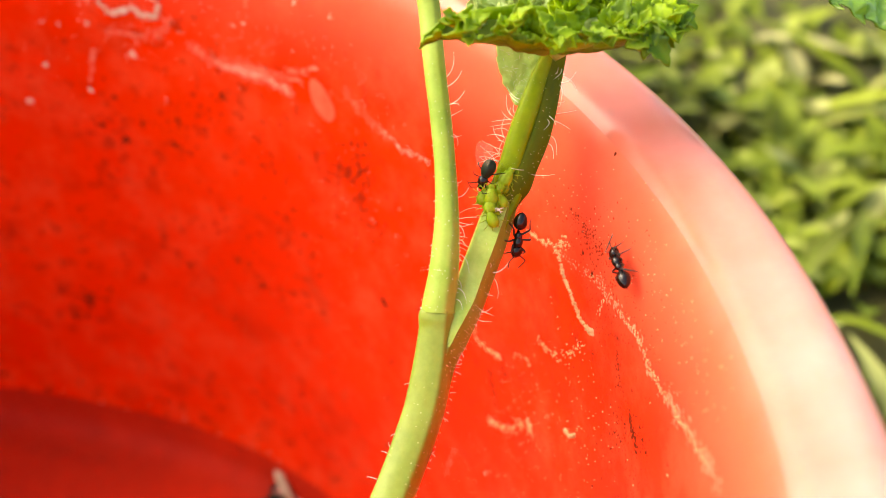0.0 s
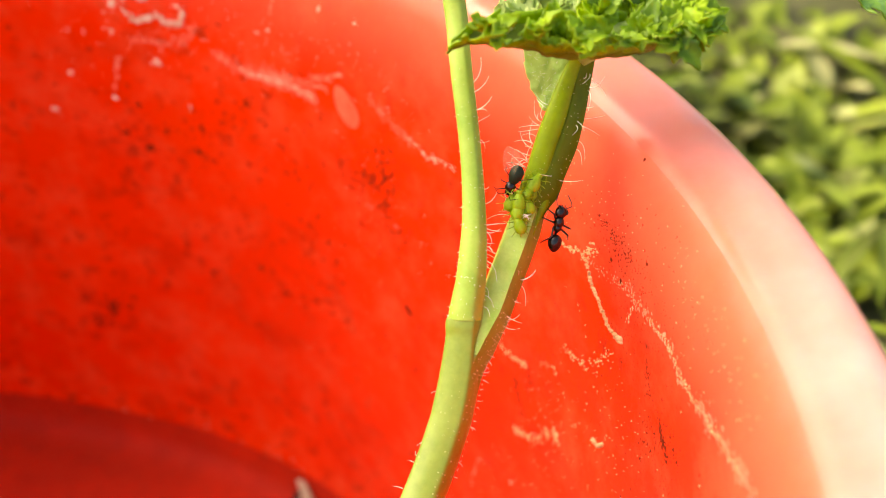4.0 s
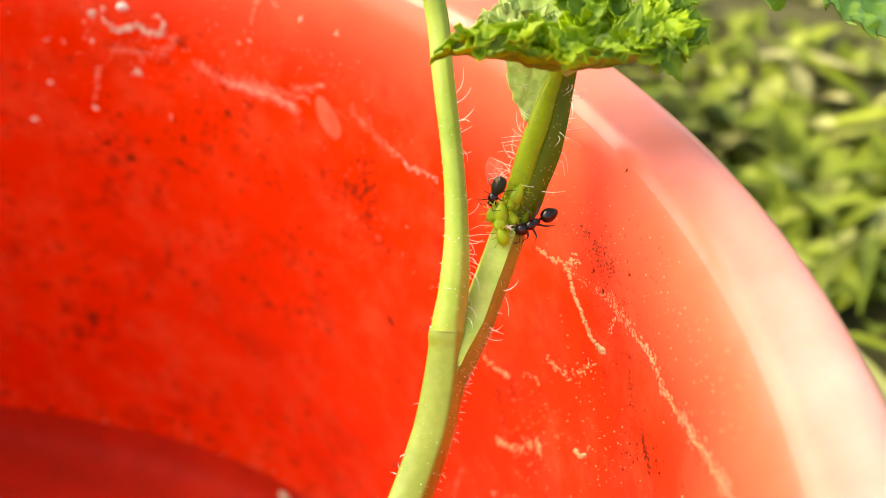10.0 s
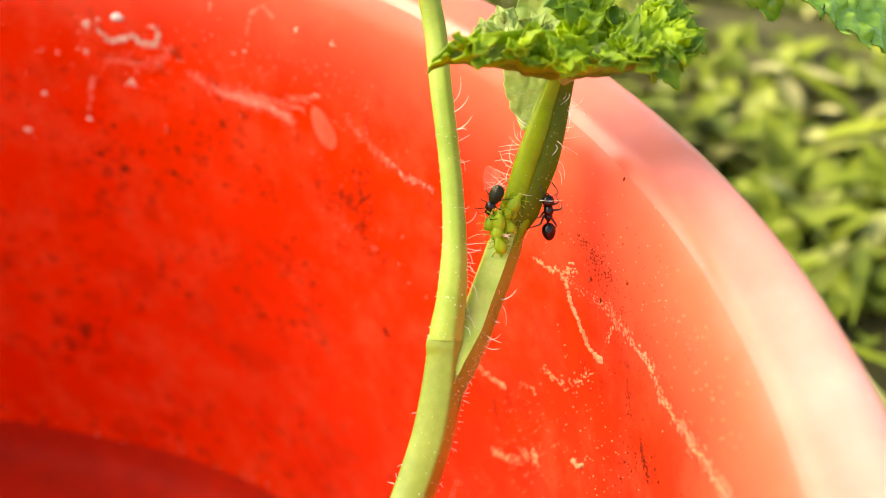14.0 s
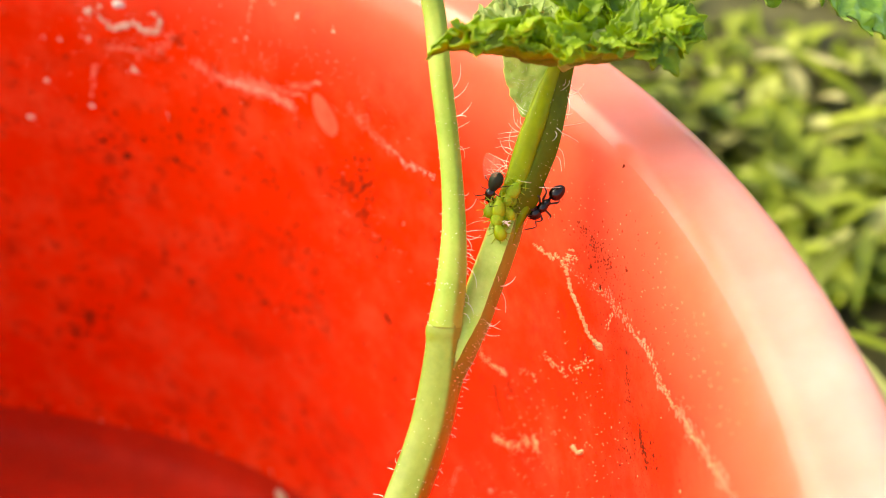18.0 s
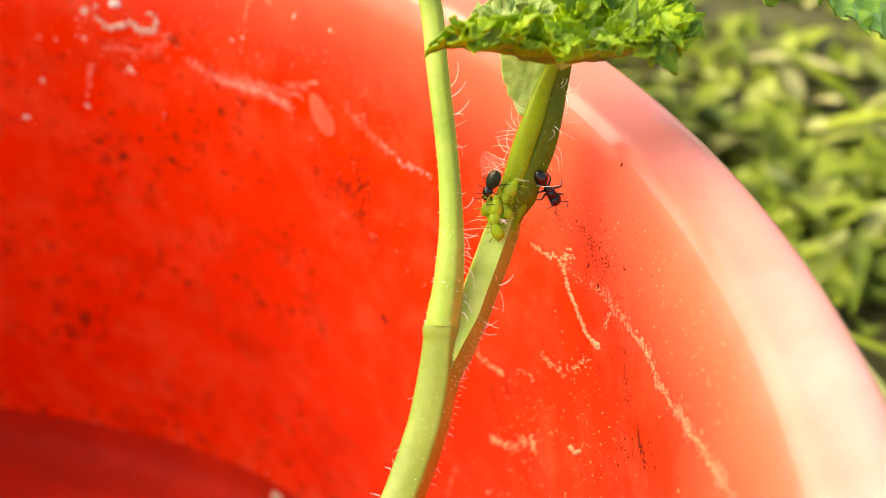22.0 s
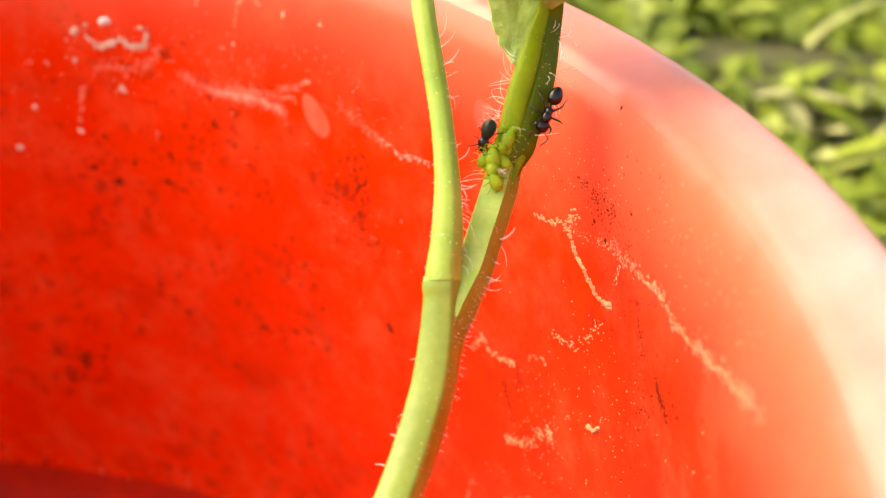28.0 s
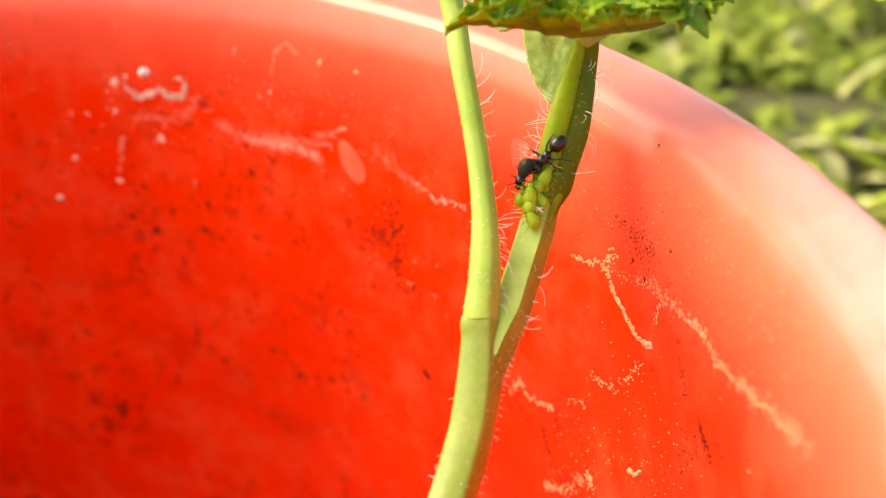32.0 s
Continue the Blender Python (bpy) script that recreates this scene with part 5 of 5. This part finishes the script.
# ---- how the ants move: seconds, place in millimetres, turn in degrees ----
STEM_ANT_ROWS = [
    (0, 52.76, 21.00, 68.28, -32, 62, -96),
    (0.3, 53.02, 21.09, 68.39, -16, 65, -79),
    (0.6, 53.09, 21.07, 68.38, -34, 61, -99),
    (1, 52.90, 20.16, 67.52, -50, 50, -119),
    (1.3, 52.10, 19.26, 66.72, -47, 52, -114),
    (1.6, 51.86, 18.50, 66.08, -48, 50, -116),
    (2, 51.71, 18.31, 65.91, -50, 47, -119),
    (2.075, 51.92, 18.82, 66.34, -64, 10, -146),
    (2.15, 52.12, 19.32, 66.77, -61, -29, -166),
    (2.225, 52.32, 19.83, 67.20, -29, -62, 150),
    (2.3, 52.53, 20.34, 67.63, 48, -53, 64),
    (2.5, 52.87, 20.84, 68.15, 52, -49, 59),
    (3.5, 53.40, 21.36, 68.68, 46, -56, 66),
    (4.5, 53.59, 22.28, 69.60, 37, -64, 76),
    (4.8, 53.83, 22.65, 70.07, 49, -58, 63),
    (5, 53.86, 22.81, 70.26, 44, -61, 68),
    (5.3, 53.73, 22.78, 70.20, -43, -63, 162),
    (5.45, 53.65, 22.63, 70.01, -68, -25, -164),
    (5.6, 53.57, 22.48, 69.82, -69, 16, -148),
    (6, 53.14, 21.84, 69.62, -65, 3, -154),
    (6.5, 53.26, 22.22, 69.50, -69, -3, -155),
    (7, 53.88, 22.54, 69.98, -68, -23, -164),
    (7.25, 54.10, 22.79, 70.31, -45, -61, 164),
    (7.5, 54.32, 23.04, 70.65, 46, -60, 64),
    (8, 54.37, 23.72, 72.32, -4, -65, 115),
    (8.167, 54.38, 23.79, 72.11, -58, -42, 180),
    (8.333, 54.38, 23.85, 71.89, -69, -4, -158),
    (8.5, 54.39, 23.92, 71.67, -66, 35, -141),
    (9, 54.59, 23.82, 71.57, -62, 47, -134),
    (9.5, 54.03, 22.91, 70.41, -57, 52, -127),
    (10, 53.07, 21.66, 70.26, -62, 20, -154),
    (10.5, 52.90, 21.41, 69.90, -61, 15, -154),
    (11, 53.29, 22.11, 69.74, -68, 9, -153),
    (11.5, 53.27, 22.05, 69.77, -68, 2, -156),
    (12, 53.18, 21.92, 69.61, -66, 6, -153),
    (12.5, 53.36, 22.26, 69.54, -69, -2, -154),
    (13, 53.62, 22.57, 69.94, -67, -28, -165),
    (13.5, 53.94, 22.82, 70.31, -36, -65, 153),
    (14, 54.02, 23.01, 70.55, 11, -69, 104),
    (14.5, 54.03, 22.79, 70.29, -18, -69, 134),
    (15.5, 53.68, 22.60, 71.26, -52, -48, 166),
    (16.5, 53.49, 22.48, 71.66, -50, -44, 161),
    (17, 53.39, 22.42, 71.74, -54, -38, 165),
    (17.5, 53.81, 22.82, 71.08, -43, -58, 158),
    (17.75, 53.86, 22.92, 70.80, -68, -15, -163),
    (18, 53.90, 23.02, 70.52, -67, 32, -142),
    (18.5, 53.91, 22.85, 70.31, -64, 40, -137),
    (19, 54.30, 23.29, 70.89, -29, 68, -95),
    (19.1, 54.02, 23.07, 71.27, -64, 31, -146),
    (19.2, 53.75, 22.84, 71.66, -65, -11, -171),
    (19.3, 53.47, 22.62, 72.05, -48, -47, 155),
    (19.6, 52.67, 22.21, 71.98, -58, 5, -178),
    (20, 52.34, 22.21, 72.00, -54, 20, -172),
    (20.3, 52.04, 22.07, 71.79, -49, 30, -165),
    (20.6, 52.71, 22.53, 72.40, -57, 8, -179),
    (20.8, 52.79, 22.94, 72.96, -51, -33, 149),
    (21, 52.86, 23.35, 73.52, -2, -58, 82),
    (21.15, 53.13, 23.03, 72.94, 46, -43, 31),
    (21.3, 53.39, 22.72, 72.36, 61, -11, 11),
    (21.6, 54.39, 23.81, 71.54, 70, -14, 30),
    (21.8, 54.26, 23.67, 71.35, 69, 21, 18),
    (22, 54.13, 23.52, 71.15, 56, 54, -3),
    (22.25, 53.98, 23.21, 70.75, -2, 70, -67),
    (22.5, 53.82, 22.89, 70.35, -56, 52, -126),
    (23, 54.02, 22.87, 70.35, -64, 41, -136),
    (23.5, 54.29, 22.78, 70.39, -66, 24, -145),
    (23.75, 54.39, 23.20, 70.83, -68, -23, -164),
    (24, 54.48, 23.61, 71.26, -38, -66, 157),
    (24.5, 54.28, 23.46, 70.96, -32, -71, 151),
    (25, 54.33, 23.04, 70.46, -45, -68, 163),
    (25.2, 54.60, 23.91, 71.55, -23, -75, 138),
    (25.5, 54.65, 23.88, 71.48, -35, -74, 151),
    (25.7, 53.80, 22.89, 71.01, -70, -35, -171),
    (26, 54.00, 23.44, 73.13, -66, -24, -180),
    (26.3, 53.16, 23.26, 73.43, -65, -9, 172),
    (26.5, 53.38, 23.05, 72.96, -65, 21, -169),
    (27.5, 54.26, 23.61, 72.82, -64, 40, -147),
    (28.5, 54.25, 23.64, 73.01, -21, 69, -98),
    (29, 54.50, 24.03, 72.82, -8, 73, -78),
    (29.15, 54.24, 23.74, 73.01, -58, 53, -139),
    (29.3, 53.98, 23.45, 73.20, -67, 26, -161),
    (29.6, 53.92, 23.63, 73.79, -67, 19, -167),
    (30, 53.42, 23.45, 73.73, -67, 12, -177),
    (30.3, 52.48, 22.69, 72.52, -58, 35, -169),
    (30.6, 52.37, 22.94, 72.74, -54, 42, -166),
    (31, 52.37, 23.03, 72.84, -51, 44, -164),
    (31.3, 52.00, 23.07, 72.66, -40, 53, -155),
    (31.6, 51.99, 22.95, 72.57, -41, 51, -155),
    (32, 52.15, 23.04, 72.74, -50, 44, -165),
]
RIM_ANT_ROWS = [
    (0, 59.23, 16.92, 69.60, -90, -16, 106),
    (0.3, 58.18, 20.23, 71.71, -90, -22, 109),
    (0.6, 57.25, 22.73, 71.25, -90, 11, 112),
    (1, 57.14, 23.02, 72.04, -90, -12, 112),
    (1.3, 56.40, 20.08, 74.10, -36, -7, 103),
    (1.6, 56.58, 21.69, 74.10, -35, -12, 96),
    (2, 56.90, 24.09, 74.10, -34, -16, 89),
    (2.3, 57.06, 24.90, 74.10, -32, -19, 85),
    (2.5, 57.21, 24.96, 74.10, -33, -18, 86),
    (2.7, 56.93, 25.43, 73.30, -30, -42, 65),
    (2.9, 56.66, 25.91, 72.50, 0, -63, 25),
    (3.1, 57.98, 26.51, 73.50, -0, -32, 25),
    (3.3, 59.30, 27.11, 74.50, 0, -0, 25),
    (3.5, 60.61, 27.71, 73.00, 0, 45, 25),
    (3.7, 61.93, 28.32, 71.50, 0, 90, -180),
    (4.4, 58.20, 26.61, 52.00, 0, 90, -180),
    (5.4, 57.84, 26.45, 30.00, 0, 90, -180),
    (32, 57.84, 26.45, 30.00, 0, 90, -180),
]
WALL_ANT_ROWS = [
    (0, 47.55, 42.24, 30.00, 0, -90, 0),
    (2.5, 47.55, 42.24, 30.00, 0, -90, 0),
    (4, 47.85, 42.50, 52.00, 0, -90, 0),
    (5, 50.92, 45.22, 71.50, 0, -90, 0),
    (5.15, 49.83, 44.26, 73.00, 0, -45, -138),
    (5.3, 48.75, 43.30, 74.50, 0, 0, -138),
    (5.4, 47.66, 42.34, 73.50, -0, 32, -138),
    (5.5, 46.58, 41.37, 72.50, 0, 63, -138),
    (5.6, 43.99, 39.07, 74.10, 21, 31, -98),
    (5.8, 45.83, 41.16, 68.16, 90, 77, -48),
    (6, 47.33, 39.43, 66.90, 90, 52, -50),
    (6.5, 48.80, 37.59, 62.20, 90, 69, -52),
    (7, 49.23, 37.02, 55.17, -90, 73, 127),
    (7.2, 47.47, 39.25, 51.91, -90, 14, 130),
    (7.4, 46.96, 39.86, 53.06, -90, -7, 130),
    (7.6, 45.41, 41.63, 55.07, -90, -34, 133),
    (7.8, 43.44, 43.68, 57.46, -90, -32, 135),
    (8, 41.82, 45.23, 62.02, -90, -67, 137),
    (8.2, 41.08, 45.91, 67.74, 90, -88, -42),
    (8.3, 41.51, 43.60, 70.92, -38, -56, 91),
    (8.4, 41.95, 41.29, 74.10, -21, -31, 83),
    (8.6, 44.40, 43.70, 72.50, 0, -63, 45),
    (8.75, 45.43, 44.72, 73.50, 0, -32, 45),
    (8.9, 46.46, 45.74, 74.50, 0, -0, 45),
    (9.1, 47.50, 46.76, 73.00, 0, 45, 45),
    (9.3, 48.53, 47.77, 71.50, 0, 90, -180),
    (10.2, 45.61, 44.90, 52.00, 0, 90, -180),
    (11.5, 45.32, 44.62, 30.00, 0, 90, -180),
    (32, 45.32, 44.62, 30.00, 0, 90, -180),
]


def step_legs(legs, rows):
    """Swings each leg about its hip in a tripod gait, as fast as the ant goes."""
    times = [r[0] for r in rows]
    far = np.r_[0, np.cumsum([(Vector(b[1:4]) - Vector(a[1:4])).length for a, b in zip(rows, rows[1:])])]
    steps = sorted({round(0.2 * k, 1) for k in range(161)})
    for leg, hip, s, k in legs:
        keys = []
        for t in steps:
            way = float(np.interp(t, times, far))
            phase = 2 * math.pi * way / 2.6 + (math.pi if (k + (s > 0)) % 2 else 0) + 0.4 * math.sin(1.7 * t + k)
            swing, lift = 15 * math.sin(phase), 5 * max(0, math.cos(phase))
            keys.append((t, pose(hip.x * MM, hip.y * MM, hip.z * MM, -s * lift, 0, s * swing)))
        walk(leg, keys)


def motions():
    for ant, legs, rows in ((stem_ant, stem_ant_legs, STEM_ANT_ROWS), (rim_ant, rim_ant_legs, RIM_ANT_ROWS), (wall_ant, wall_ant_legs, WALL_ANT_ROWS)):
        walk(ant, [(t, pose(x * MM, y * MM, z * MM, rx, ry, rz)) for t, x, y, z, rx, ry, rz in rows])
        step_legs(legs, rows)


motions()
